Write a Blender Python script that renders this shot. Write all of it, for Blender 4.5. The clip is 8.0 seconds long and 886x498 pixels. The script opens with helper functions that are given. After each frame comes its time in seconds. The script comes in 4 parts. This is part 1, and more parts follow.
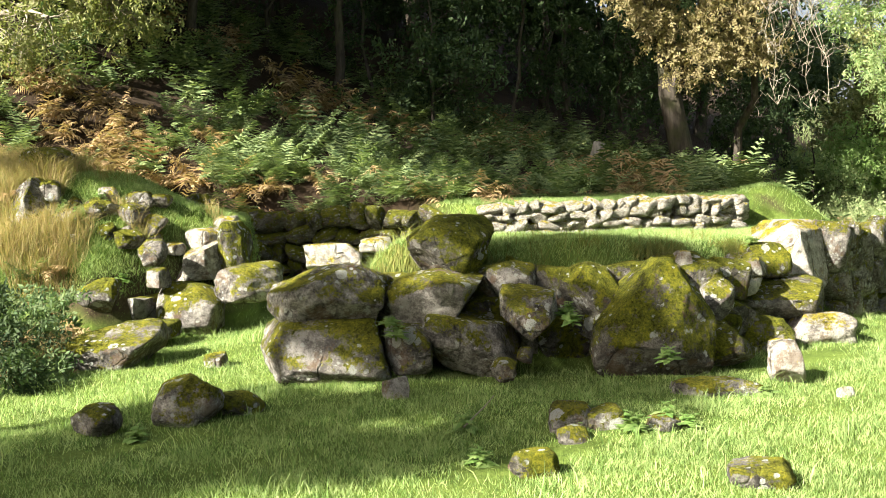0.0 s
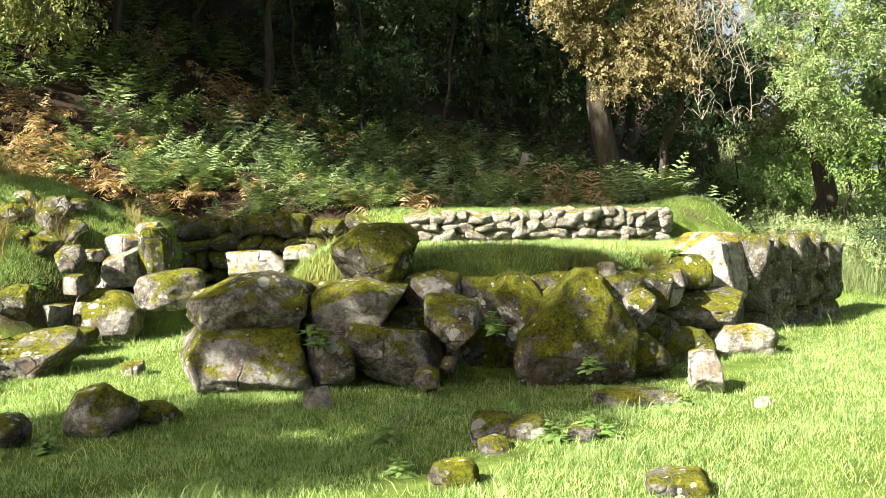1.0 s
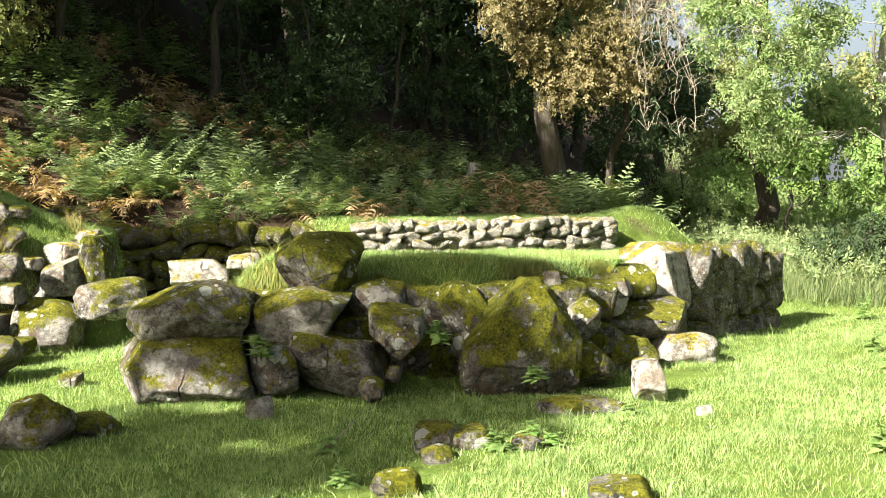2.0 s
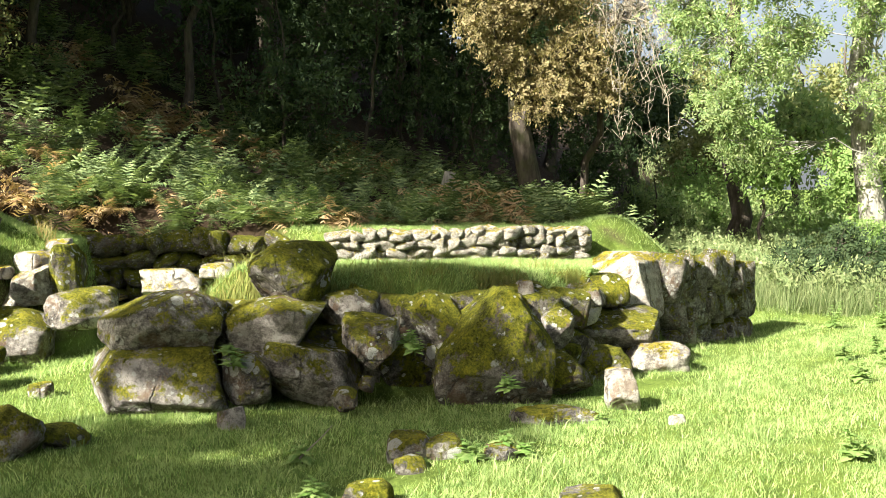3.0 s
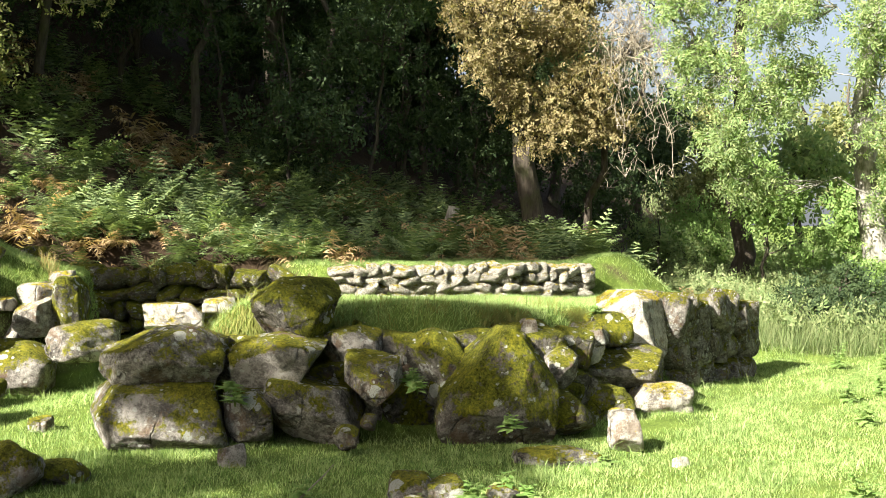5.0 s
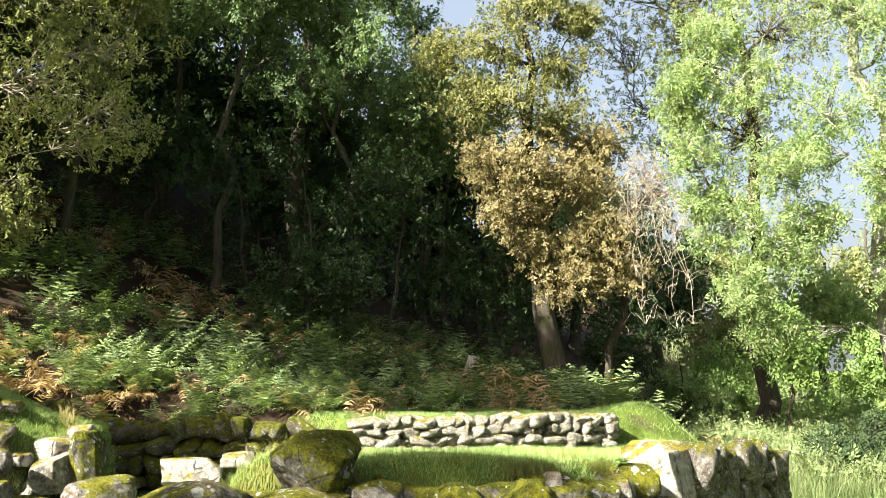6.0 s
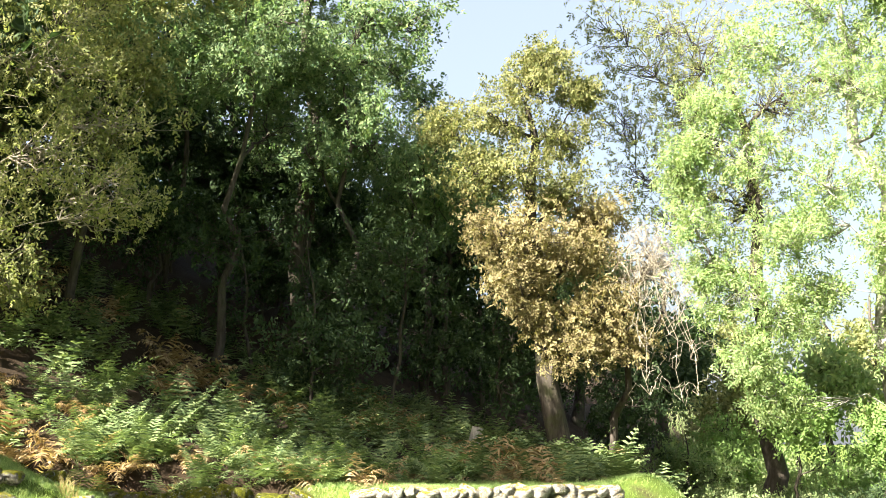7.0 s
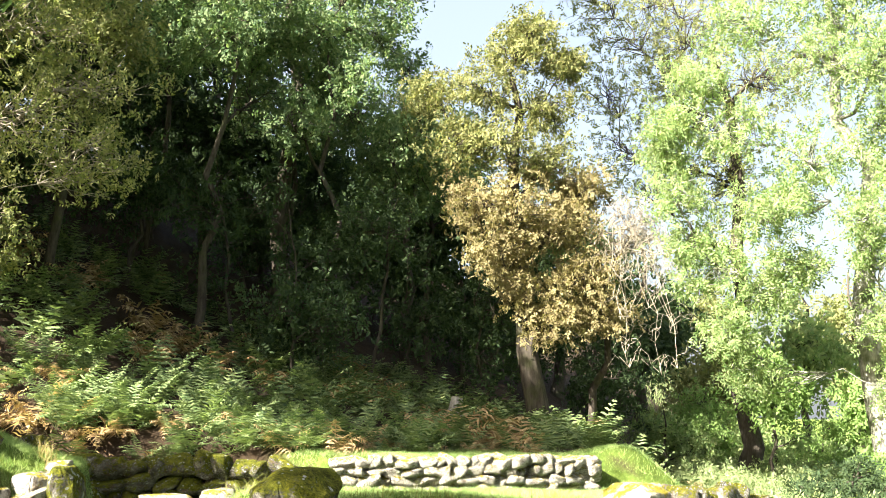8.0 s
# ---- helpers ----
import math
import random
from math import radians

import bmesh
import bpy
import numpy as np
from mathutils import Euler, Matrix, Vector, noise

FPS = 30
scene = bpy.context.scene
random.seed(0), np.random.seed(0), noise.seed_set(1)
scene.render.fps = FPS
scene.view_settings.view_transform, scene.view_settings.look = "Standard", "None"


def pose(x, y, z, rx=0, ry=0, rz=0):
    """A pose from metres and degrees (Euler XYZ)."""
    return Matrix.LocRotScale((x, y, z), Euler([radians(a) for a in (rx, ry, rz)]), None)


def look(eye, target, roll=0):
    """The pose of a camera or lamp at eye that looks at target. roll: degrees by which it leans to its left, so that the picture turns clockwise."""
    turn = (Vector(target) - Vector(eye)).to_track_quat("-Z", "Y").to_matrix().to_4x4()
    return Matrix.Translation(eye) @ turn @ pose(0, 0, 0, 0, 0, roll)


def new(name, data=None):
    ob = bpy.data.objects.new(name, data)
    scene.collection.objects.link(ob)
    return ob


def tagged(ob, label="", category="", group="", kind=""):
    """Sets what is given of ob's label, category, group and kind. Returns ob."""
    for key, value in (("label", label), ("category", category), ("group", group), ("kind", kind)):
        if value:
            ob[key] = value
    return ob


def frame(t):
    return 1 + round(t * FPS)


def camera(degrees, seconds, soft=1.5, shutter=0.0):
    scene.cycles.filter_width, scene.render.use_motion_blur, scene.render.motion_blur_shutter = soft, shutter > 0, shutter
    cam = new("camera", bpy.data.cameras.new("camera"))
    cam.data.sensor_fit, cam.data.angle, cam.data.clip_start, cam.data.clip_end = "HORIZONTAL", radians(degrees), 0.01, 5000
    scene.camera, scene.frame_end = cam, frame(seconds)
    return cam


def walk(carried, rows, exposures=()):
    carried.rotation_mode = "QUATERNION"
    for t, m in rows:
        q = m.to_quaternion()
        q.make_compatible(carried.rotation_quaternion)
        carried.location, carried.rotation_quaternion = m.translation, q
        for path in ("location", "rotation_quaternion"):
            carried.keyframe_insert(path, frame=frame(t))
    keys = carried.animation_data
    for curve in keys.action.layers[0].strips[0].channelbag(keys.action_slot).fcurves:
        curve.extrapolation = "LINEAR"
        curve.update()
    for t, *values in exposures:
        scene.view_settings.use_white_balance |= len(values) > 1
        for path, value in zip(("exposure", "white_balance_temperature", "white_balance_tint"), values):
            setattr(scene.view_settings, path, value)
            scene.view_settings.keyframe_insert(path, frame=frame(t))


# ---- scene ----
EXPO = [(0.0, 2.48), (4.2, 2.47), (5.5, 2.45), (6.0, 2.62), (6.5, 2.87), (7.0, 3.0), (8.0, 3.1)]
cam = camera(46.0, 8.0, soft=0.9)
walk(cam, [
    (0.0, pose(-0.000, -0.000, 1.600, 85.00, 0.80, 0.00)),
    (0.5, pose(0.019, 0.022, 1.591, 85.26, 0.61, -1.61)),
    (1.0, pose(0.050, 0.044, 1.584, 85.55, -0.09, -3.71)),
    (1.5, pose(0.070, 0.058, 1.576, 85.84, -0.34, -5.36)),
    (3.0, pose(0.099, 0.066, 1.588, 86.54, -0.57, -7.80)),
    (3.5, pose(0.102, 0.069, 1.590, 86.84, -0.72, -8.33)),
    (4.0, pose(0.104, 0.061, 1.601, 87.14, -0.94, -8.68)),
    (5.3, pose(0.083, 0.092, 1.641, 89.61, -1.15, -7.25)),
    (5.5, pose(0.081, 0.098, 1.648, 91.25, -0.99, -7.05)),
    (6.0, pose(0.074, 0.092, 1.654, 96.37, -0.74, -6.59)),
    (6.5, pose(0.074, 0.072, 1.634, 99.22, -0.09, -6.36)),
    (7.0, pose(0.069, 0.057, 1.625, 100.31, -0.81, -6.41)),
    (7.5, pose(0.063, 0.042, 1.616, 100.40, -1.09, -6.71)),
    (8.0, pose(0.080, 0.059, 1.617, 98.72, -1.49, -7.48)),
], exposures=EXPO)

# ---- world and sun ----
SUN = Vector((-0.745, -0.465, 0.62)).normalized()
world = bpy.data.worlds.new("sky")
scene.world = world
world.use_nodes = True
wn = world.node_tree
sky = wn.nodes.new("ShaderNodeTexSky")
sky.sky_type, sky.sun_disc = "NISHITA", False
sky.sun_elevation = math.asin(SUN.z)
sky.sun_rotation = math.atan2(SUN.x, SUN.y)
sky.dust_density, sky.ozone_density = 6.0, 1.0
wn.nodes["Background"].inputs["Strength"].default_value = 0.028
wn.links.new(sky.outputs[0], wn.nodes["Background"].inputs["Color"])
haze = wn.nodes.new("ShaderNodeBackground")  # thin bright cloud over the whole sky
haze.inputs["Color"].default_value, haze.inputs["Strength"].default_value = (0.88, 0.93, 1.0, 1), 0.065
both = wn.nodes.new("ShaderNodeAddShader")
wn.links.new(wn.nodes["Background"].outputs[0], both.inputs[0])
wn.links.new(haze.outputs[0], both.inputs[1])
wn.links.new(both.outputs[0], wn.nodes["World Output"].inputs["Surface"])
lamp = bpy.data.lights.new("sun", "SUN")
lamp.energy, lamp.angle, lamp.color = 5.0, radians(0.55), (1.0, 0.95, 0.84)
new("sun", lamp).matrix_world = look(SUN * 60, (0, 0, 0))


# ---- materials ----
class Nodes:
    """A short hand for node trees."""

    def __init__(self, name):
        self.mat = bpy.data.materials.new(name)
        self.mat.use_nodes = True
        self.t = self.mat.node_tree
        self.bsdf = self.t.nodes["Principled BSDF"]

    def add(self, kind, **inputs):
        n = self.t.nodes.new("ShaderNode" + kind)
        for k, v in inputs.items():
            self.put(n, k, v)
        return n

    def put(self, n, k, v):
        s = n.inputs[int(k[1:])] if k[0] == "_" and k[1:].isdigit() else n.inputs[k.replace("_", " ")]
        if isinstance(v, bpy.types.NodeSocket):
            self.t.links.new(v, s)
        else:
            s.default_value = v

    def where(self):
        return self.add("TexCoord").outputs["Object"]

    def spot(self):
        return self.add("NewGeometry").outputs["Position"]

    def noise(self, scale, detail=4, rough=0.6, at=None):
        return self.add("TexNoise", Vector=at or self.spot(), Scale=scale, Detail=detail, Roughness=rough).outputs[0]

    def ramp(self, fac, *stops):
        n = self.add("ValToRGB", Fac=fac)
        el = n.color_ramp.elements
        while len(el) < len(stops):
            el.new(0.5)
        for e, (p, c) in zip(el, stops):
            e.position = p
            e.color = (*c, 1) if isinstance(c, tuple) else (c, c, c, 1)
        return n.outputs[0]

    def mix(self, fac, a, b, how="MIX"):
        n = self.t.nodes.new("ShaderNodeMix")
        n.data_type, n.blend_type = "RGBA", how
        for s, v in ((n.inputs[0], fac), (n.inputs[6], a), (n.inputs[7], b)):
            if isinstance(v, bpy.types.NodeSocket):
                self.t.links.new(v, s)
            else:
                s.default_value = (*v, 1) if isinstance(v, tuple) else v
        return n.outputs[2]

    def math(self, how, a, b=0.5):
        n = self.t.nodes.new("ShaderNodeMath")
        n.operation = how
        for s, v in zip(n.inputs, (a, b)):
            if isinstance(v, bpy.types.NodeSocket):
                self.t.links.new(v, s)
            else:
                s.default_value = v
        return n.outputs[0]

    def up(self):
        g = self.add("NewGeometry")
        return self.add("SeparateXYZ", Vector=g.outputs["Normal"]).outputs[2]

    def finish(self, colour, rough=0.9, bump=None, strength=0.5, dist=0.02, spec=0.2):
        self.put(self.bsdf, "Base_Color", colour)
        self.put(self.bsdf, "Roughness", rough)
        self.put(self.bsdf, "Specular_IOR_Level", spec)
        if bump is not None:
            b = self.add("Bump", Height=bump, Strength=strength, Distance=dist)
            self.put(self.bsdf, "Normal", b.outputs[0])
        return self.mat


def stone_material(name, dark, mid, light, moss, moss_from, lichen):
    """Weathered granite, cracked and pitted, with ragged moss cushions and pale lichen discs."""
    n = Nodes(name)
    at = n.where()
    shade = n.add("ObjectInfo").outputs["Random"]
    at = n.add("VectorMath", _0=at, _1=n.add("CombineXYZ", X=n.math("MULTIPLY", shade, 37.0), Y=n.math("MULTIPLY", shade, 11.0)).outputs[0]).outputs[0]
    big = n.noise(3.6, 8, 0.72, at)
    fine = n.noise(21, 8, 0.8, at)
    speck = n.noise(95, 4, 0.8, at)
    mottle = n.math("ADD", n.math("MULTIPLY", big, 0.4), n.math("ADD", n.math("MULTIPLY", fine, 0.4), n.math("MULTIPLY", speck, 0.2)))
    base = n.ramp(mottle, (0.43, dark), (0.495, mid), (0.555, light))
    base = n.mix(n.math("MULTIPLY", shade, 0.3), base, mid)
    rust = n.ramp(n.noise(4.3, 6, 0.7, at), (0.55, 0.0), (0.61, 0.6))
    base = n.mix(rust, base, (0.17, 0.105, 0.06))
    warp = n.mix(0.07, at, n.add("TexNoise", Vector=at, Scale=8.0, Detail=5.0).outputs[1])
    crack = n.add("TexVoronoi", Vector=n.mix(0.25, at, n.add("TexNoise", Vector=at, Scale=3.0, Detail=5.0).outputs[1]), Scale=4.2)
    crack.feature = "DISTANCE_TO_EDGE"
    seam = n.math("MULTIPLY", n.ramp(crack.outputs["Distance"], (0.0, 1.0), (0.035, 0.0)), n.ramp(n.noise(2.0, 3, 0.6, at), (0.46, 0.0), (0.56, 1.0)))
    base = n.mix(n.math("MULTIPLY", seam, 0.7), base, (0.03, 0.026, 0.02))
    ragged = n.math("ADD", n.math("MULTIPLY", n.noise(3.3, 9, 0.78, at), 0.72), n.math("MULTIPLY", fine, 0.28))
    grow = n.math("ADD", n.math("MULTIPLY", n.up(), 0.10), ragged)
    cover = n.ramp(grow, (moss_from, 0.0), (moss_from + 0.045, 1.0))
    tuft = n.noise(48, 6, 0.85, at)
    green = n.ramp(n.mix(0.6, n.noise(7, 5, 0.75, at), tuft), (0.40, tuple(c * 0.22 for c in moss)), (0.5, moss),
                   (0.60, (min(1, moss[0] * 2.3), moss[1] * 2.0, moss[2] * 1.5)))
    colour = n.mix(cover, base, green)
    spots = None
    for scale, size in ((6.0, lichen), (15.0, lichen * 0.95)):
        vor = n.add("TexVoronoi", Vector=warp, Scale=scale)
        one = n.math("LESS_THAN", n.math("ADD", vor.outputs["Distance"], n.math("MULTIPLY", fine, 0.35)), size + 0.04)
        one = n.math("MULTIPLY", one, n.ramp(n.noise(2.6, 4, 0.7, at), (0.49, 0.0), (0.52, 1.0)))
        spots = one if spots is None else n.math("MAXIMUM", spots, one)
    colour = n.mix(n.math("MULTIPLY", spots, n.ramp(speck, (0.38, 0.35), (0.5, 0.95))), colour, (0.50, 0.51, 0.46))
    height = n.math("ADD", n.mix(cover, n.math("ADD", n.math("MULTIPLY", fine, 0.8), n.math("MULTIPLY", speck, 0.25)), n.math("ADD", tuft, 0.2)), n.math("MULTIPLY", big, 0.8))
    height = n.math("SUBTRACT", height, n.math("MULTIPLY", seam, 0.5))
    return n.finish(colour, 0.95, height, 1.0, 0.08, 0.12)


STONE = stone_material("mossy_granite", (0.04, 0.036, 0.031), (0.205, 0.188, 0.165), (0.50, 0.47, 0.42), (0.16, 0.165, 0.018), 0.525, 0.39)
STONE_BARE = stone_material("bare_granite", (0.13, 0.115, 0.095), (0.44, 0.41, 0.35), (0.72, 0.68, 0.60), (0.30, 0.26, 0.03), 0.575, 0.36)
STONE_MOSS = stone_material("mossy_stone", (0.03, 0.027, 0.022), (0.13, 0.118, 0.10), (0.36, 0.335, 0.30), (0.14, 0.15, 0.016), 0.475, 0.37)


def leaf_material(name, a, b, c, passing=0.35, rough=0.65, gloss=0.15):
    n = Nodes(name)
    rnd = n.add("NewGeometry").outputs["Random Per Island"]
    col = n.ramp(rnd, (0.0, a), (0.5, b), (1.0, c))
    col = n.mix(n.math("MULTIPLY", n.ramp(n.noise(0.8, 4, 0.65), (0.4, 0.0), (0.62, 1.0)), 0.55), col, tuple(v * 0.5 for v in b))
    col = n.mix(n.math("MULTIPLY", n.ramp(n.noise(7.0, 3, 0.6), (0.45, 0.0), (0.6, 1.0)), 0.35), col, c)
    n.put(n.bsdf, "Base_Color", col)
    n.put(n.bsdf, "Roughness", rough)
    n.put(n.bsdf, "Specular_IOR_Level", gloss)
    tr = n.add("BsdfTranslucent", Color=n.mix(0.5, col, n.mix(1.0, col, (1.6, 1.8, 0.7), "MULTIPLY")))
    m = n.add("MixShader", _0=passing, _1=n.bsdf.outputs[0], _2=tr.outputs[0])
    n.put(n.t.nodes["Material Output"], "Surface", m.outputs[0])
    return n.mat


GRASS = leaf_material("lawn_grass", (0.06, 0.115, 0.03), (0.20, 0.31, 0.085), (0.47, 0.54, 0.24), 0.35)
MEADOW = leaf_material("tall_grass", (0.10, 0.15, 0.055), (0.16, 0.215, 0.085), (0.28, 0.305, 0.15), 0.35)
DRY = leaf_material("dry_grass", (0.16, 0.17, 0.04), (0.24, 0.22, 0.07), (0.15, 0.2, 0.04), 0.3)
FERN = leaf_material("green_bracken", (0.055, 0.095, 0.04), (0.115, 0.165, 0.065), (0.26, 0.31, 0.13), 0.3)
FERN_BROWN = leaf_material("brown_bracken", (0.20, 0.12, 0.055), (0.32, 0.21, 0.105), (0.46, 0.36, 0.20), 0.3)
STRAW = leaf_material("straw_grass", (0.26, 0.19, 0.09), (0.38, 0.29, 0.14), (0.24, 0.24, 0.08), 0.3)
LEAF_MID = leaf_material("green_leaves", (0.055, 0.11, 0.048), (0.115, 0.18, 0.078), (0.23, 0.28, 0.13), 0.4)
LEAF_WEED = leaf_material("weed_leaves", (0.12, 0.22, 0.05), (0.18, 0.28, 0.08), (0.26, 0.34, 0.12), 0.4)
LEAF_ASH = leaf_material("ash_leaves", (0.13, 0.21, 0.08), (0.215, 0.30, 0.12), (0.35, 0.39, 0.18), 0.45)
# dark green lowered further, so the leaf colour holds the wood's deep shade
LEAF_DARK_SHADE = leaf_material("dark_shade_leaves", (0.022, 0.042, 0.018), (0.038, 0.065, 0.026), (0.07, 0.10, 0.04), 0.3)
LEAF_BROWN = leaf_material("autumn_leaves", (0.12, 0.10, 0.05), (0.26, 0.205, 0.105), (0.24, 0.215, 0.10), 0.35)
LEAF_TURN = leaf_material("turning_leaves", (0.07, 0.085, 0.03), (0.15, 0.165, 0.06), (0.25, 0.23, 0.095), 0.35)
LEAF_OLIVE = leaf_material("olive_leaves", (0.095, 0.12, 0.04), (0.18, 0.20, 0.075), (0.30, 0.29, 0.125), 0.4)


def ground_material():
    n = Nodes("grassy_soil")
    at = n.spot()
    big, mid, fine = n.noise(0.5, 4, 0.6, at), n.noise(3.2, 5, 0.65, at), n.noise(38, 6, 0.75, at)
    grass = n.ramp(n.mix(0.5, mid, fine), (0.3, (0.03, 0.05, 0.01)), (0.5, (0.10, 0.145, 0.026)), (0.7, (0.20, 0.25, 0.06)))
    soil = n.ramp(fine, (0.3, (0.035, 0.026, 0.016)), (0.7, (0.11, 0.085, 0.05)))
    bare = n.math("MAXIMUM", n.ramp(n.up(), (0.35, 1.0), (0.6, 0.0)), n.ramp(mid, (0.64, 0.0), (0.74, 0.6)))
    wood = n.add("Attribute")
    wood.attribute_name = "shaded_litter"
    # leaf litter with its tones dropped near black to carry the wood's shade
    shaded_litter = n.ramp(n.mix(0.4, mid, fine), (0.3, (0.014, 0.010, 0.007)), (0.55, (0.04, 0.027, 0.016)), (0.75, (0.035, 0.045, 0.014)))
    col = n.mix(wood.outputs["Fac"], n.mix(bare, grass, soil), shaded_litter)
    return n.finish(col, 0.95, n.mix(0.5, fine, n.noise(110, 4, 0.8, at)), 0.9, 0.03, 0.1)


def bark_material(name, dark, light, moss=0.4):
    n = Nodes(name)
    at = n.where()
    st = n.add("Mapping", Vector=at)
    st.inputs["Scale"].default_value = (1, 1, 0.22)
    g = n.noise(14, 6, 0.7, st.outputs[0])
    col = n.ramp(g, (0.3, dark), (0.65, light))
    col = n.mix(n.ramp(n.noise(2.2, 4, 0.6, at), (0.5, 0.0), (0.62, moss)), col, (0.05, 0.065, 0.015))
    return n.finish(col, 0.9, g, 0.8, 0.03, 0.15)


GROUND = ground_material()
BARK = bark_material("dark_bark", (0.022, 0.018, 0.013), (0.09, 0.075, 0.06))
BARK_PALE = bark_material("pale_bark", (0.10, 0.095, 0.08), (0.38, 0.36, 0.31), 0.7)
TWIG = bark_material("pale_twigs", (0.13, 0.11, 0.08), (0.32, 0.28, 0.21), 0.0)


# ---- mesh helpers ----
def mesh_of(name, verts, faces, material, smooth=False):
    me = bpy.data.meshes.new(name)
    verts = np.asarray(verts, dtype=np.float32)
    faces = np.asarray(faces, dtype=np.int32)
    me.vertices.add(len(verts))
    me.vertices.foreach_set("co", verts.ravel())
    k = faces.shape[1]
    me.loops.add(faces.size)
    me.loops.foreach_set("vertex_index", faces.ravel())
    me.polygons.add(len(faces))
    me.polygons.foreach_set("loop_start", np.arange(0, faces.size, k, dtype=np.int32))
    me.polygons.foreach_set("loop_total", np.full(len(faces), k, dtype=np.int32))
    me.polygons.foreach_set("use_smooth", np.full(len(faces), smooth))
    me.materials.append(material)
    me.update(calc_edges=True)
    return me


def child(name, me, parent, label=""):
    ob = new(name, me)
    ob.parent = parent
    return tagged(ob, label) if label else ob


def step(a, b, v):
    k = np.clip((np.asarray(v, dtype=float) - a) / (b - a), 0, 1)
    return k * k * (3 - 2 * k)


def wave(x, y, s, seed):
    """Cheap smooth noise in -1..1 from a few turned sines."""
    r = np.random.RandomState(seed)
    out = 0
    for i in range(6):
        a, p, f = r.uniform(0, 6.28), r.uniform(0, 6.28), s * r.uniform(0.6, 2.2)
        out = out + np.sin((x * math.cos(a) + y * math.sin(a)) * f + p) / 6 * 1.6
    return out


# ---- ground ----
PLATFORM = np.array([(-1.0, 8.1), (0.1, 7.95), (1.3, 7.95), (2.2, 8.3), (3.1, 9.35), (3.72, 10.1), (4.95, 11.3), (4.6, 13.2), (0.6, 11.9), (-0.35, 11.3), (-0.85, 9.6)])


def inside(x, y, poly):
    """Signed distance to a polygon, positive inside."""
    x, y = np.asarray(x, float), np.asarray(y, float)
    best, ins = np.full(x.shape, 1e9), np.zeros(x.shape, bool)
    for (ax, ay), (bx, by) in zip(poly, np.roll(poly, -1, 0)):
        dx, dy = bx - ax, by - ay
        k = np.clip(((x - ax) * dx + (y - ay) * dy) / (dx * dx + dy * dy), 0, 1)
        best = np.minimum(best, np.hypot(x - ax - k * dx, y - ay - k * dy))
        ins ^= ((ay > y) != (by > y)) & (x < (bx - ax) * (y - ay) / (by - ay + 1e-12) + ax)
    return np.where(ins, best, -best)


def ground_z(x, y):
    x, y = np.asarray(x, float), np.asarray(y, float)
    lawn = 0.03 * wave(x, y, 1.3, 3) + 0.02 * wave(x, y, 3.5, 4)
    lawn = lawn + 0.12 * step(12, 22, y) * step(3, 8, x)
    # hillside that climbs away and to one side
    u = 0.6 * (y - 12.6) - 0.8 * x
    base = 1.08 - 0.88 * step(3.9, 5.6, x - 0.1 * np.clip(y - 13, 0, 20))
    hill = base + 0.34 * np.log1p(np.exp(np.clip(2 * (u - 0.6), -30, 30))) / 2 + 0.22 * np.clip(u - 5, 0, None) + 0.12 * wave(x, y, 0.7, 5) * step(13, 17, y)
    hill = np.minimum(hill, 1.1 + 0.62 * np.clip(y - 12.1, 0, None) + 0.22 * np.clip(-3.3 - x, 0, 3))
    hill = np.minimum(hill, 8.5 + 0.4 * wave(x, y, 0.3, 6))
    far = np.hypot(x, y)
    hill = hill * (1 - step(80, 200, far)) + 6 * step(80, 200, far)
    foot = 12.0 + (0.2 * np.clip(x, 0, 4) - 0.8) * step(-0.8, 0.4, x)
    on = step(0, 0.35, y - foot) * step(7.0, 4.6, x - 0.35 * (y - 12))
    on = np.maximum(on, (0.55 + 0.45 * step(10.2, 11.4, y)) * step(-3.6, -4.6, x - 0.25 * (y - 9)) * step(6.2, 8.5, y))
    z = lawn + (hill - lawn) * on
    # the broken end of the bank beside the passage
    top = np.interp(x, [-4.2, -3.6, -3.1, -2.6, -2.15, -1.95], [1.5, 1.44, 1.36, 1.1, 0.97, 0.86]) + 0.04 * wave(x, y, 3.2, 8)
    y0 = np.interp(x, [-3.3, -2.5], [9.35, 10.1]) + 0.08 * wave(x, y, 2.4, 12)
    rise = 0.36 * step(0, 0.2, y - y0) + 0.64 * np.clip((y - y0 - 0.18) / (10.55 - y0), 0, 1) ** 0.8
    bank = rise * step(-1.88, -2.12, x) * step(11.75, 11.3, y) * step(-6, -4.8, x)
    z = np.maximum(z, lawn + (top - lawn) * bank)
    d = inside(x, y, PLATFORM)
    flat = 0.93 - 0.058 * (y - 8) + 0.035 * wave(x, y, 2.1, 9)
    z = np.maximum(z, lawn + (flat - lawn) * step(-0.22, 0.62, d))
    # the grassy hump at the far corner of the platform
    z = z + 0.16 * np.exp(-(((x - 3.85) / 0.45) ** 2 + ((y - 12.3) / 0.5) ** 2))
    return z


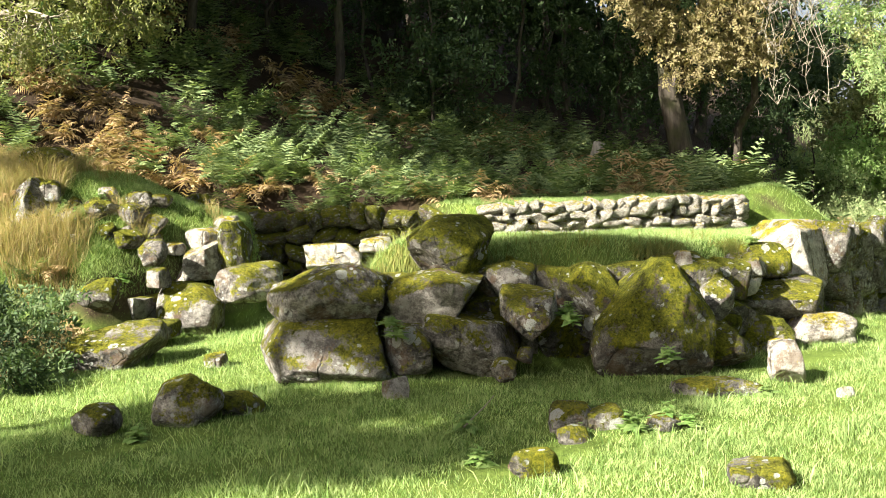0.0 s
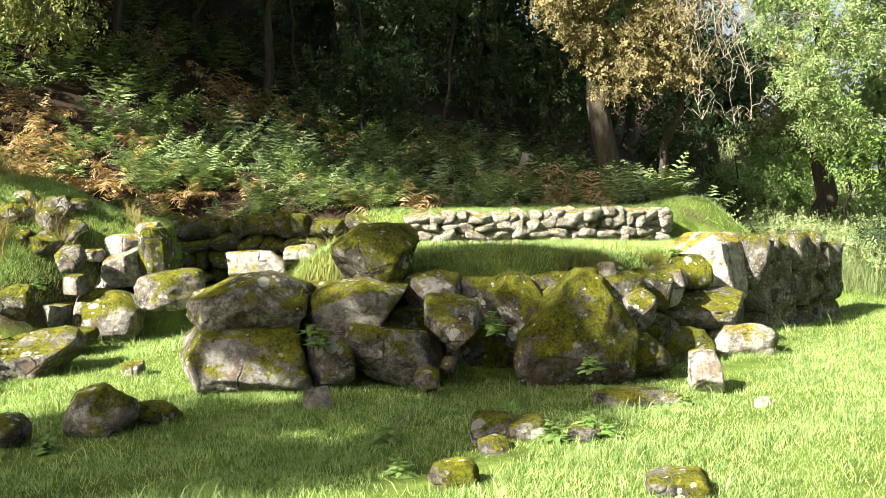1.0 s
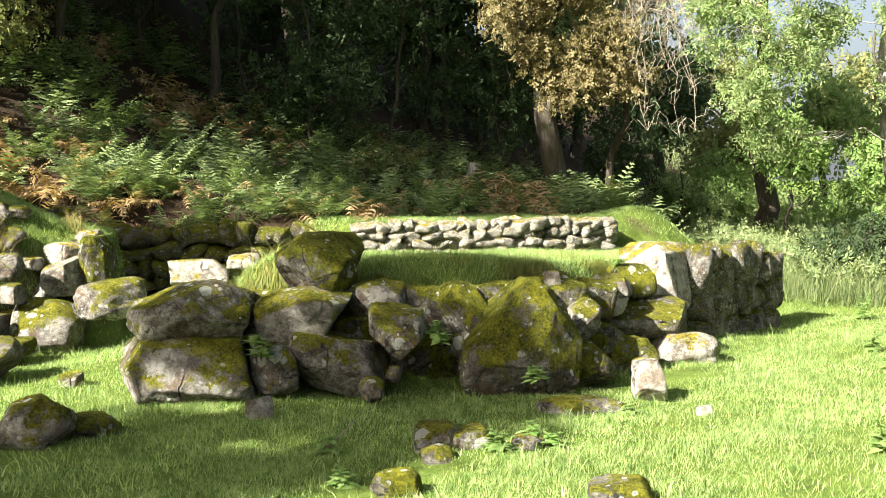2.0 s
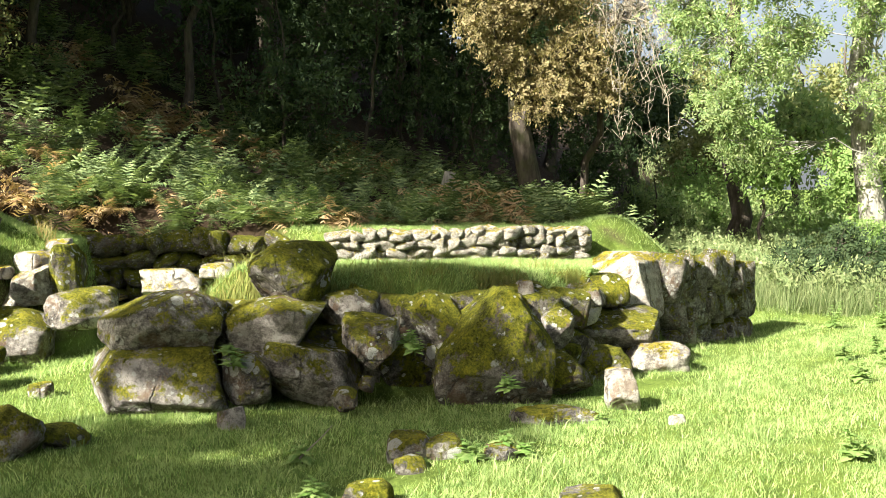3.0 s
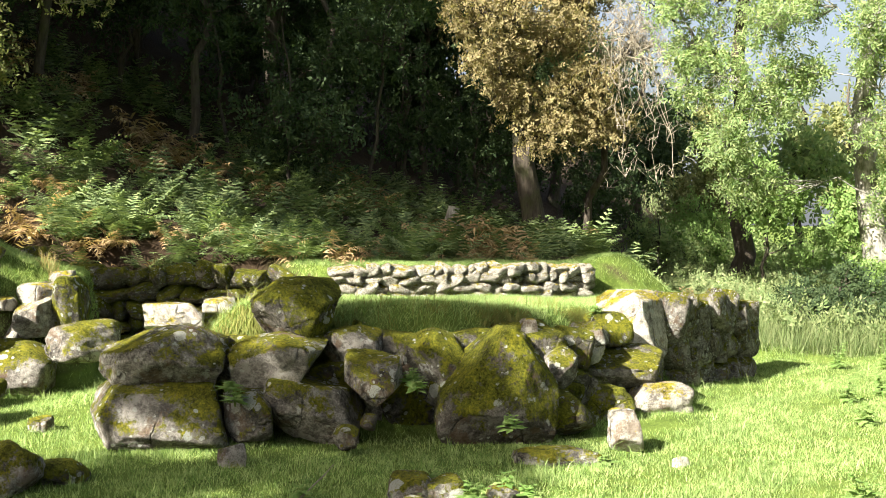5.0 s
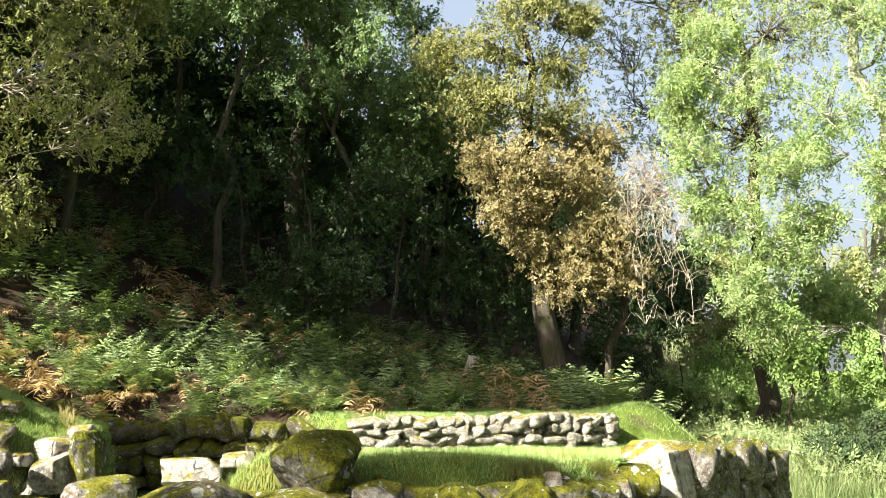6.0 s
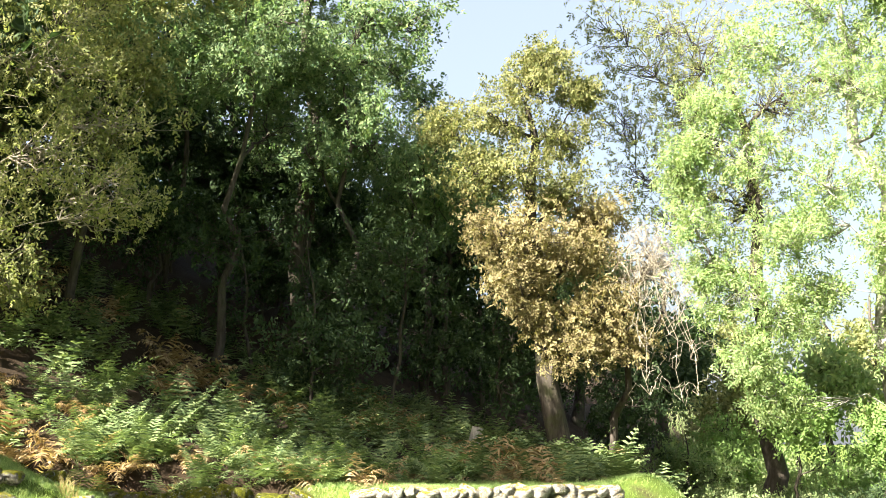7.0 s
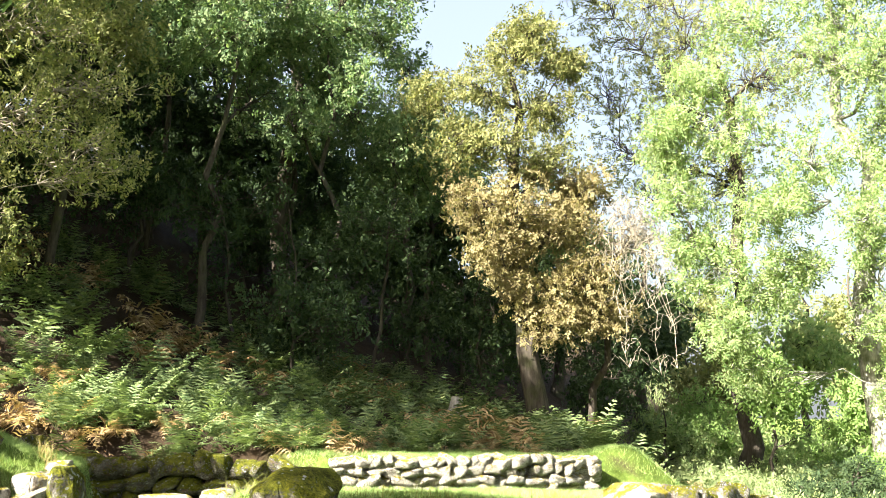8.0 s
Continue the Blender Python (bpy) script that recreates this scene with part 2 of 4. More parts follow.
def ground_sheet():
    near_x = np.arange(-6.5, 9.01, 0.09)
    xs = np.concatenate([-np.geomspace(3000, 7.4, 40), near_x, np.geomspace(10.4, 3000, 40)])
    ys = np.concatenate([-np.geomspace(3000, 2.4, 30), np.arange(-2, 15.01, 0.09), np.arange(15.5, 60, 0.6), np.geomspace(61, 3000, 30)])
    gx, gy = np.meshgrid(xs, ys)
    gz = ground_z(gx, gy)
    nx, ny = len(xs), len(ys)
    idx = np.arange(nx * ny).reshape(ny, nx)
    faces = np.stack([idx[:-1, :-1], idx[:-1, 1:], idx[1:, 1:], idx[1:, :-1]], -1).reshape(-1, 4)
    me = mesh_of("ground", np.stack([gx, gy, gz], -1).reshape(-1, 3), faces, GROUND, True)
    shaded_litter = step(12.9, 13.8, gy - 0.16 * np.clip(gx, -1, 4)) * step(8, 5, gx - 0.35 * (gy - 12))
    # the same near-black over the passage, standing in for shadow under the bracken
    shaded_litter = np.maximum(shaded_litter, step(11.1, 11.5, gy) * step(0.3, -0.4, gx))
    shaded_litter = np.maximum(shaded_litter, step(-1.2, -1.7, gx + 0.3 * (gy - 9)) * step(10.6, 11.2, gy))
    att = me.attributes.new("shaded_litter", "FLOAT", "POINT")
    att.data.foreach_set("value", shaded_litter.ravel().astype(np.float32))
    return tagged(new("ground", me), "grassy ground rising to a leaf-littered wooded hillside", "ground", kind="structure")


ground_sheet()


# ---- stones ----
def ico(level):
    bm = bmesh.new()
    bmesh.ops.create_icosphere(bm, subdivisions=level, radius=1)
    v = np.array([q.co[:] for q in bm.verts])
    f = np.array([[q.index for q in p.verts] for p in bm.faces])
    bm.free()
    return v, f


ICO = {k: ico(k) for k in (2, 3, 4, 5)}


def rock_mesh(name, size, seed, material, level=5, square=9.0, cuts=14, rough=1.0, bite=0.72, planes=()):
    """A worn block: a rounded box with random facets knocked off, and lumps at two scales."""
    r = np.random.RandomState(seed)
    d, f = ICO[level]
    p = d / (np.abs(d) ** square).sum(1, keepdims=True) ** (1 / square)
    for i in range(cuts):
        q = r.normal(size=3)
        q /= np.linalg.norm(q)
        lim = r.uniform(bite, bite + 0.28) * (np.abs(q).sum() * 0.5 + 0.42)
        over = np.clip(p @ q - lim, 0, None)
        p = p - over[:, None] * q
    for a, b, c, lim in planes:  # large broken faces
        q = np.array((a, b, c)) / math.sqrt(a * a + b * b + c * c)
        p = p - np.clip(p @ q - lim, 0, None)[:, None] * q
    p = p / np.abs(p).max(0)
    ph = r.uniform(0, 100)
    lump = np.array([noise.fractal(Vector(v) * 1.3 + Vector((ph, 0, 0)), 1.0, 2.0, 3) for v in d])
    grain = np.array([noise.fractal(Vector(v) * 5.5 + Vector((0, ph, 0)), 0.9, 2.0, 3) for v in d]) if level > 2 else 0 * lump
    pits = np.array([noise.fractal(Vector(v) * 15 + Vector((0, 0, ph)), 0.8, 2.0, 2) for v in d]) if level > 3 else 0 * lump
    broken = 0 * lump
    if level > 3:
        for i, v in enumerate(p):
            far, spots = noise.voronoi(Vector(v) * 1.15 + Vector((ph + 0.12 * grain[i], ph + 0.12 * lump[i], 0)))
            broken[i] = 0.035 * (noise.cell(spots[0] * 9) - 0.5) * min(1, (far[1] - far[0]) / 0.06) - 0.016 * math.exp(-(far[1] - far[0]) / 0.03)
    p = p * (1 + 0.035 * rough * lump + 0.022 * rough * grain + 0.014 * rough * pits + rough * broken)[:, None]
    return mesh_of(name, p * np.array(size) / 2, f, material, True)


def boulder(x, y, z, w, d, h, seed, label, turn=0.0, lean=0.0, tip=0.0, material=None, group="boulders of the ruined wall", name="boulder", **kw):
    """x, y: the middle of the stone's footprint; z: its underside."""
    ob = new(name, rock_mesh(name, (w, d, h), seed, material or STONE, **kw))
    ob.matrix_world = pose(x, y, z + h / 2, tip, lean, turn)
    return tagged(ob, label, "stone", group)


# the ruined front wall, the bank and the loose stones
boulder(0.06, 8.05, 0.70, 0.71, 0.60, 0.45, 11, "squarish moss-covered boulder balanced on the wall top", material=STONE_MOSS, cuts=9, turn=12, planes=[(-0.8, -0.3, -0.6, 0.85), (0.85, 0, -0.5, 0.8), (-0.7, 0, 0.7, 0.95), (0.5, -0.6, 0.6, 0.9)])
boulder(-0.85, 7.72, 0.36, 0.94, 0.75, 0.46, 12, "wide grey lichen-patched boulder with a mossy top", material=STONE, square=5, lean=-2, planes=[(-0.6, -0.2, 0.8, 0.8), (0.2, -0.9, -0.5, 0.85), (0.8, -0.3, 0.5, 0.95)])
boulder(-0.03, 7.80, 0.30, 0.76, 0.70, 0.47, 13, "grey wedge-shaped boulder speckled with white lichen", material=STONE, square=5, lean=-9, bite=0.75, planes=[(0.85, -0.1, -0.5, 0.55), (-0.2, -0.95, -0.2, 0.85), (-0.5, -0.3, -0.8, 0.9)])
boulder(-0.89, 7.55, -0.03, 1.01, 0.70, 0.48, 14, "long pinkish-grey foundation boulder with moss at one end", material=STONE, square=6, planes=[(-0.3, -0.9, 0.3, 0.85), (-0.9, -0.2, 0.3, 0.85), (0.3, -0.8, 0.5, 0.9)])
boulder(-0.27, 7.55, 0.04, 0.35, 0.50, 0.36, 15, "upright grey stone wedged at the wall foot", material=STONE, level=4)
boulder(0.17, 7.75, 0.01, 0.76, 0.70, 0.42, 16, "half-buried mossy boulder at the wall foot", material=STONE, lean=12)
boulder(0.63, 7.62, 0.23, 0.45, 0.55, 0.43, 17, "rounded grey boulder with a white lichen patch", material=STONE, bite=0.65, planes=[(-0.7, -0.1, -0.7, 0.7), (0.7, -0.2, -0.7, 0.68), (0.1, -0.8, 0.6, 0.9)])
boulder(1.14, 7.95, 0.33, 0.59, 0.60, 0.48, 18, "grass-topped mossy boulder in the wall", material=STONE_MOSS, lean=10, planes=[(0.4, -0.7, 0.5, 0.8), (-0.5, -0.6, -0.5, 0.85), (0.8, -0.2, 0.6, 0.7)])
boulder(1.54, 7.60, -0.05, 0.88, 0.62, 0.90, 19, "large pointed moss-covered boulder leaning on the wall", material=STONE_MOSS, square=6.0, bite=0.75, cuts=7, lean=8, planes=[(-0.8, -0.1, 0.6, 0.68), (0.7, -0.1, 0.7, 0.8), (-0.1, -0.9, 0.4, 0.8), (0.6, -0.7, 0.2, 0.85)])
boulder(0.95, 8.05, 0.04, 0.54, 0.50, 0.36, 20, "low mossy stone under larger boulders", material=STONE_MOSS, level=4)
boulder(2.06, 7.80, -0.03, 0.55, 0.50, 0.43, 21, "three-cornered mossy boulder at the wall foot", material=STONE_MOSS, square=2.6, bite=0.55, planes=[(-0.7, -0.1, 0.7, 0.5), (0.75, -0.1, 0.65, 0.6), (0, -0.85, 0.5, 0.7)])
boulder(2.12, 8.15, 0.29, 0.27, 0.40, 0.34, 22, "upright grey stone with white lichen", material=STONE, square=3.5, level=4)
boulder(2.91, 9.12, 0.08, 0.88, 0.75, 0.42, 23, "long flat slab jutting from the wall", material=STONE, square=7, lean=-3, bite=0.95, planes=[(0.1, -0.5, 0.85, 0.8), (-0.2, -0.8, -0.6, 0.8), (0.9, -0.4, 0, 0.9)])
boulder(2.58, 8.95, 0.37, 0.31, 0.50, 0.22, 24, "pale stone bedded in grass above a slab", material=STONE_BARE, square=3, bite=0.6, level=4)
boulder(2.60, 8.40, -0.03, 0.41, 0.40, 0.30, 25, "rounded mossy stone beneath a slab", material=STONE_MOSS, level=4)
boulder(3.19, 8.76, -0.02, 0.50, 0.42, 0.26, 26, "low sunlit block with yellow lichen", material=STONE_BARE, square=7, bite=0.95, level=4, planes=[(-0.2, -0.7, 0.7, 0.8), (-0.9, -0.2, 0.4, 0.9)])
boulder(2.41, 7.30, -0.03, 0.28, 0.30, 0.33, 27, "small pale angular stone lying on the grass", material=STONE_BARE, square=3.5, bite=0.65, lean=-10, level=4)
boulder(3.30, 9.90, 0.35, 0.65, 0.70, 0.61, 28, "large pale corner boulder with golden lichen", material=STONE_BARE, square=9, bite=0.85, cuts=7, rough=0.7, planes=[(-0.7, -0.6, 0.3, 0.85), (0.7, -0.7, 0.2, 0.75), (0.3, -0.3, 0.9, 0.95), (-0.6, -0.2, 0.75, 0.9)])
boulder(0.66, 8.65, 0.49, 0.64, 0.60, 0.39, 29, "dark mossy stone set back in the wall", material=STONE_MOSS, level=4)
boulder(1.83, 8.65, 0.47, 0.64, 0.60, 0.32, 30, "mossy stone showing through the grassy edge", material=STONE_MOSS, level=4)
boulder(1.93, 8.40, 0.67, 0.16, 0.30, 0.16, 31, "small white stone in the grassy edge", material=STONE_BARE, square=3, bite=0.6, level=4)
boulder(0.52, 8.10, 0.01, 0.52, 0.50, 0.44, 33, "dark stone in the shade of the wall", material=STONE, level=4)
boulder(1.01, 8.35, 0.29, 0.48, 0.50, 0.33, 34, "dark mossy stone set back in the wall", material=STONE_MOSS, level=4)
boulder(-0.44, 8.20, 0.03, 0.47, 0.50, 0.37, 35, "dark stone in the gap between boulders", material=STONE, level=4)
boulder(2.08, 8.40, -0.05, 0.58, 0.50, 0.38, 36, "mossy stone in the heart of the wall", material=STONE_MOSS, level=4)
FACE = [(0.50, 8.02, 0.50, 0.42, 0.30), (0.86, 8.10, 0.48, 0.36, 0.26), (1.42, 8.12, 0.50, 0.40, 0.28), (1.70, 8.22, 0.42, 0.34, 0.32), (2.02, 8.42, 0.46, 0.38, 0.28), (2.32, 8.62, 0.40, 0.36, 0.34),
        (2.60, 8.95, 0.52, 0.34, 0.24), (2.86, 9.30, 0.50, 0.36, 0.30), (0.36, 8.00, 0.22, 0.40, 0.32), (1.25, 7.95, 0.12, 0.42, 0.30), (1.85, 8.12, 0.10, 0.40, 0.34), (2.30, 8.45, 0.08, 0.44, 0.36), (-0.42, 7.98, 0.36, 0.34, 0.36)]
for i, (x, y, z, w, h) in enumerate(FACE):
    boulder(x, y, z, w, 0.42, h, 240 + i, "dark mossy stone packed into the broken wall face", material=STONE_MOSS if i % 3 else STONE, square=7, bite=0.7, cuts=8, level=4, lean=(i * 37 % 21) - 10, turn=(i * 53 % 31) - 15)
boulder(-0.94, 8.80, 0.64, 0.52, 0.60, 0.26, 32, "pale flat stone on the turf beside the passage", material=STONE_BARE, square=6, level=4)
boulder(-0.59, 8.90, 0.81, 0.30, 0.40, 0.12, 37, "pale flat stone sunk in turf", material=STONE_BARE, level=4)
boulder(-1.79, 9.50, 0.31, 0.63, 0.60, 0.35, 41, "mossy boulder beside the passage mouth", material=STONE, square=4, lean=-8, level=4)
boulder(-2.42, 9.80, -0.02, 0.62, 0.60, 0.47, 42, "square pale block fallen from the bank", material=STONE, square=7, lean=4, level=4, planes=[(-0.2, -0.6, 0.75, 0.8), (-0.8, -0.5, 0.2, 0.9)])
boulder(-2.93, 9.95, -0.03, 0.42, 0.50, 0.42, 43, "angular stone leaning at the bank foot", material=STONE, lean=-14, bite=.65, level=4)
boulder(-2.63, 8.30, -0.05, 0.74, 0.60, 0.35, 44, "long tilted flat stone with mossy patches", material=STONE, square=6, lean=-8, bite=.8, level=4, planes=[(0, -0.6, 0.8, 0.7), (0.8, -0.2, -0.5, 0.8)])
boulder(-2.63, 9.15, 0.01, 0.51, 0.50, 0.18, 45, "low mossy stone in the grass", material=STONE_MOSS, level=4)
boulder(-2.41, 10.38, 0.36, 0.43, 0.55, 0.43, 46, "block with yellow-green moss on its top", material=STONE_BARE, lean=-10, level=4)
boulder(-2.10, 10.45, 0.39, 0.30, 0.50, 0.61, 47, "upright stone at the broken end of the bank", material=STONE_MOSS, square=7, lean=3, level=4)
boulder(-2.41, 10.60, 0.69, 0.42, 0.50, 0.23, 48, "pale stone on the end of the bank", material=STONE_BARE, square=6, level=4)
boulder(-2.22, 10.68, 0.90, 0.22, 0.35, 0.15, 49, "flat capping stone at the end of the bank", material=STONE_BARE, level=4)
boulder(-4.18, 11.10, 1.43, 0.57, 0.60, 0.34, 50, "boulder with a mossy top on the bank", material=STONE_MOSS, square=4, lean=-6, level=4)
boulder(-4.02, 10.30, 0.84, 0.51, 0.60, 0.65, 51, "pale upright boulder with dark stains in the bank", material=STONE, square=9, lean=-6, level=4, planes=[(-0.5, -0.6, 0.5, 0.75), (0.6, -0.7, 0.2, 0.7), (0.7, -0.1, 0.7, 0.8)])
boulder(-3.06, 10.55, float(ground_z(-3.06, 10.55)) - 0.07, 0.30, 0.30, 0.18, 52, "grey stone poking from the turf bank", material=STONE, square=3, bite=0.6, level=4)
boulder(-3.39, 10.25, float(ground_z(-3.39, 10.25)) - 0.07, 0.30, 0.30, 0.20, 53, "grey stone poking from the turf bank", material=STONE, square=3, bite=0.6, level=4)
boulder(-2.92, 10.65, float(ground_z(-2.92, 10.65)) - 0.07, 0.32, 0.30, 0.15, 54, "grey stone poking from the turf bank", material=STONE, square=3, bite=0.6, level=4)
boulder(-3.07, 10.08, float(ground_z(-3.07, 10.08)) - 0.07, 0.33, 0.35, 0.21, 55, "mossy stone in the broken face of the bank", material=STONE_MOSS, square=4, bite=0.6, level=4)
boulder(-2.76, 9.85, 0.61, 0.26, 0.30, 0.26, 56, "grey stone in the broken face of the bank", material=STONE, square=4, bite=0.6, level=4)
boulder(-2.70, 10.35, float(ground_z(-2.70, 10.35)) - 0.07, 0.24, 0.30, 0.15, 57, "pale stone poking from the turf bank", material=STONE_BARE, square=3, bite=0.6, level=4)
boulder(-3.14, 9.43, 0.22, 0.40, 0.35, 0.37, 58, "dark stone at the foot of the bank", material=STONE_MOSS, square=4, bite=0.6, level=4)
boulder(-2.69, 9.75, 0.38, 0.21, 0.30, 0.23, 59, "small stone at the foot of the bank", material=STONE, square=4, bite=0.6, level=4)
boulder(-3.90, 10.33, 1.14, 0.31, 0.35, 0.30, 60, "dark angular stone beside a white boulder", material=STONE, square=4, bite=0.6, level=4)
boulder(-1.61, 6.35, -0.05, 0.43, 0.40, 0.32, 61, "mossy stone tilted in the lawn", material=STONE, square=4, lean=-16, bite=.7, level=4, group="loose stones in the lawn", name="stone")
boulder(-1.32, 6.58, -0.05, 0.31, 0.35, 0.18, 62, "low mossy stone sunk in the lawn", material=STONE_MOSS, square=3, bite=0.6, level=4, group="loose stones in the lawn", name="stone")
boulder(-2.08, 6.10, -0.02, 0.28, 0.30, 0.19, 63, "low mossy stone sunk in the lawn", material=STONE_MOSS, square=3, bite=0.6, level=4, group="loose stones in the lawn", name="stone")
boulder(0.74, 6.10, -0.04, 0.28, 0.30, 0.17, 64, "flat mottled stone in a small heap", material=STONE, square=6, level=4, group="loose stones in the lawn", name="stone")
boulder(0.93, 6.04, -0.03, 0.22, 0.28, 0.16, 65, "flat stone with brown stains in a small heap", material=STONE, square=6, level=4, group="loose stones in the lawn", name="stone")
boulder(0.71, 5.81, -0.07, 0.20, 0.22, 0.16, 66, "pale flat stone at the edge of a small heap", material=STONE, square=3, bite=0.6, level=4, group="loose stones in the lawn", name="stone")
boulder(1.25, 5.97, -0.04, 0.23, 0.25, 0.13, 67, "flat stone half hidden by weeds", material=STONE, square=3, bite=0.6, level=4, group="loose stones in the lawn", name="stone")
boulder(-0.34, 6.90, -0.05, 0.19, 0.20, 0.20, 68, "small pointed stone in the lawn", material=STONE, square=3, bite=0.6, level=4, group="loose stones in the lawn", name="stone")
boulder(0.41, 7.22, 0.02, 0.20, 0.25, 0.18, 69, "small grey stone at the wall foot", material=STONE, square=3, bite=0.6, level=4, group="loose stones in the lawn", name="stone")
boulder(0.58, 7.50, 0.09, 0.13, 0.20, 0.13, 70, "small grey stone at the wall foot", material=STONE, square=3, bite=0.6, level=4, group="loose stones in the lawn", name="stone")
boulder(-1.79, 8.01, -0.04, 0.18, 0.22, 0.18, 71, "small pinkish stone in the grass", material=STONE, square=3, bite=0.6, level=4, group="loose stones in the lawn", name="stone")
boulder(1.81, 6.85, -0.05, 0.60, 0.30, 0.16, 72, "flat stone almost buried in the lawn", material=STONE, square=6, level=4, group="loose stones in the lawn", name="stone")
boulder(0.44, 5.22, -0.05, 0.27, 0.25, 0.17, 73, "mossy stone almost buried in the lawn", material=STONE_MOSS, square=3, bite=0.6, level=4, group="loose stones in the lawn", name="stone")
boulder(1.53, 5.00, -0.09, 0.33, 0.30, 0.21, 74, "pale flat stone almost buried in the lawn", material=STONE, level=4, group="loose stones in the lawn", name="stone")
boulder(2.65, 6.83, -0.05, 0.14, 0.15, 0.10, 75, "small pale stone in the lawn", material=STONE_BARE, square=3, bite=0.6, level=4, group="loose stones in the lawn", name="stone")



# broken stones showing through the slope of the bank
chips = np.random.RandomState(57)
for i in range(20):
    x, y = chips.uniform(-3.7, -2.25), chips.uniform(9.75, 10.6)
    w, h = chips.uniform(0.14, 0.32), chips.uniform(0.12, 0.24)
    if float(ground_z(x, y)) < 0.3:
        continue
    boulder(x, y, float(ground_z(x, y)) - 0.55 * h, w, w, h, 260 + i, "broken grey stone bedded in the slope of the bank", material=(STONE, STONE_MOSS, STONE, STONE_BARE)[i % 4], square=5, bite=0.55, cuts=12, level=3,
            lean=chips.uniform(-25, 25), tip=chips.uniform(-20, 20), turn=chips.uniform(0, 90))


# ---- trees ----
def tube(path, radii, sides=7):
    """Verts and quads of a tapering tube along a path."""
    path, v, f = [Vector(p) for p in path], [], []
    for i, p in enumerate(path):
        way = (path[min(i + 1, len(path) - 1)] - path[max(i - 1, 0)]).normalized()
        a = way.cross(Vector((0.3, 0.9, 0.2))).normalized()
        b = way.cross(a)
        for k in range(sides):
            t = 2 * math.pi * k / sides
            v.append((p + (a * math.cos(t) + b * math.sin(t)) * radii[i])[:])
    for i in range(len(path) - 1):
        for k in range(sides):
            j = (k + 1) % sides
            f.append((i * sides + k, i * sides + j, (i + 1) * sides + j, (i + 1) * sides + k))
    return v, f


def joined(name, tubes, material):
    vs, fs, n = [], [], 0
    for v, f in tubes:
        vs += v
        fs += [tuple(i + n for i in q) for q in f]
        n += len(v)
    return mesh_of(name, vs, fs, material, True)


def bent(a, b, r, sag=0.0, n=6, wob=0.08):
    a, b = Vector(a), Vector(b)
    ln = (b - a).length
    pts = []
    for i in range(n + 1):
        k = i / n
        p = a.lerp(b, k) + Vector((0, 0, -sag * math.sin(k * math.pi * 0.9) * ln))
        if 0 < i:
            p += Vector(r.uniform(-1, 1, 3)) * wob * ln / n
        pts.append(p)
    return pts


def leaf_cloud(name, centres, spread, count, size, material, seed, droop=0.3, stretch=2.0):
    """Leaves in small sprays of seven, paired along a stalk, thick round the given twig points."""
    r = np.random.RandomState(seed)
    k = 7
    m = count // k
    c = np.asarray(centres)[r.randint(0, len(centres), m)] + r.normal(size=(m, 3)) * spread
    unit = lambda a: a / np.linalg.norm(a, axis=-1, keepdims=True)
    axis = r.normal(size=(m, 3))
    axis[:, 2] -= droop
    axis = unit(axis)
    flat = unit(np.cross(axis, r.normal(size=(m, 3)) * (1, 1, 0.35)))
    i = np.arange(k)
    sign = np.where(i == k - 1, 0.0, np.where(i % 2, 1.0, -1.0))[None, :, None]
    p = c[:, None] + axis[:, None] * (size * 0.62 * (i // 2))[None, :, None]
    along = unit(flat[:, None] * sign + axis[:, None] * 0.7 + r.normal(size=(m, k, 3)) * 0.28)
    side = unit(np.cross(along, np.cross(axis, flat)[:, None] + r.normal(size=(m, k, 3)) * 0.3))
    up = np.cross(side, along)
    s = size * r.uniform(0.6, 1.3, (m, k, 1))
    v = np.stack([p, p + along * s * 0.5 + side * s / stretch * 0.5 + up * s * 0.08, p + along * s, p + along * s * 0.5 - side * s / stretch * 0.5 + up * s * 0.08], 2)
    return mesh_of(name, v.reshape(-1, 3), np.arange(m * k * 4).reshape(-1, 4), material)


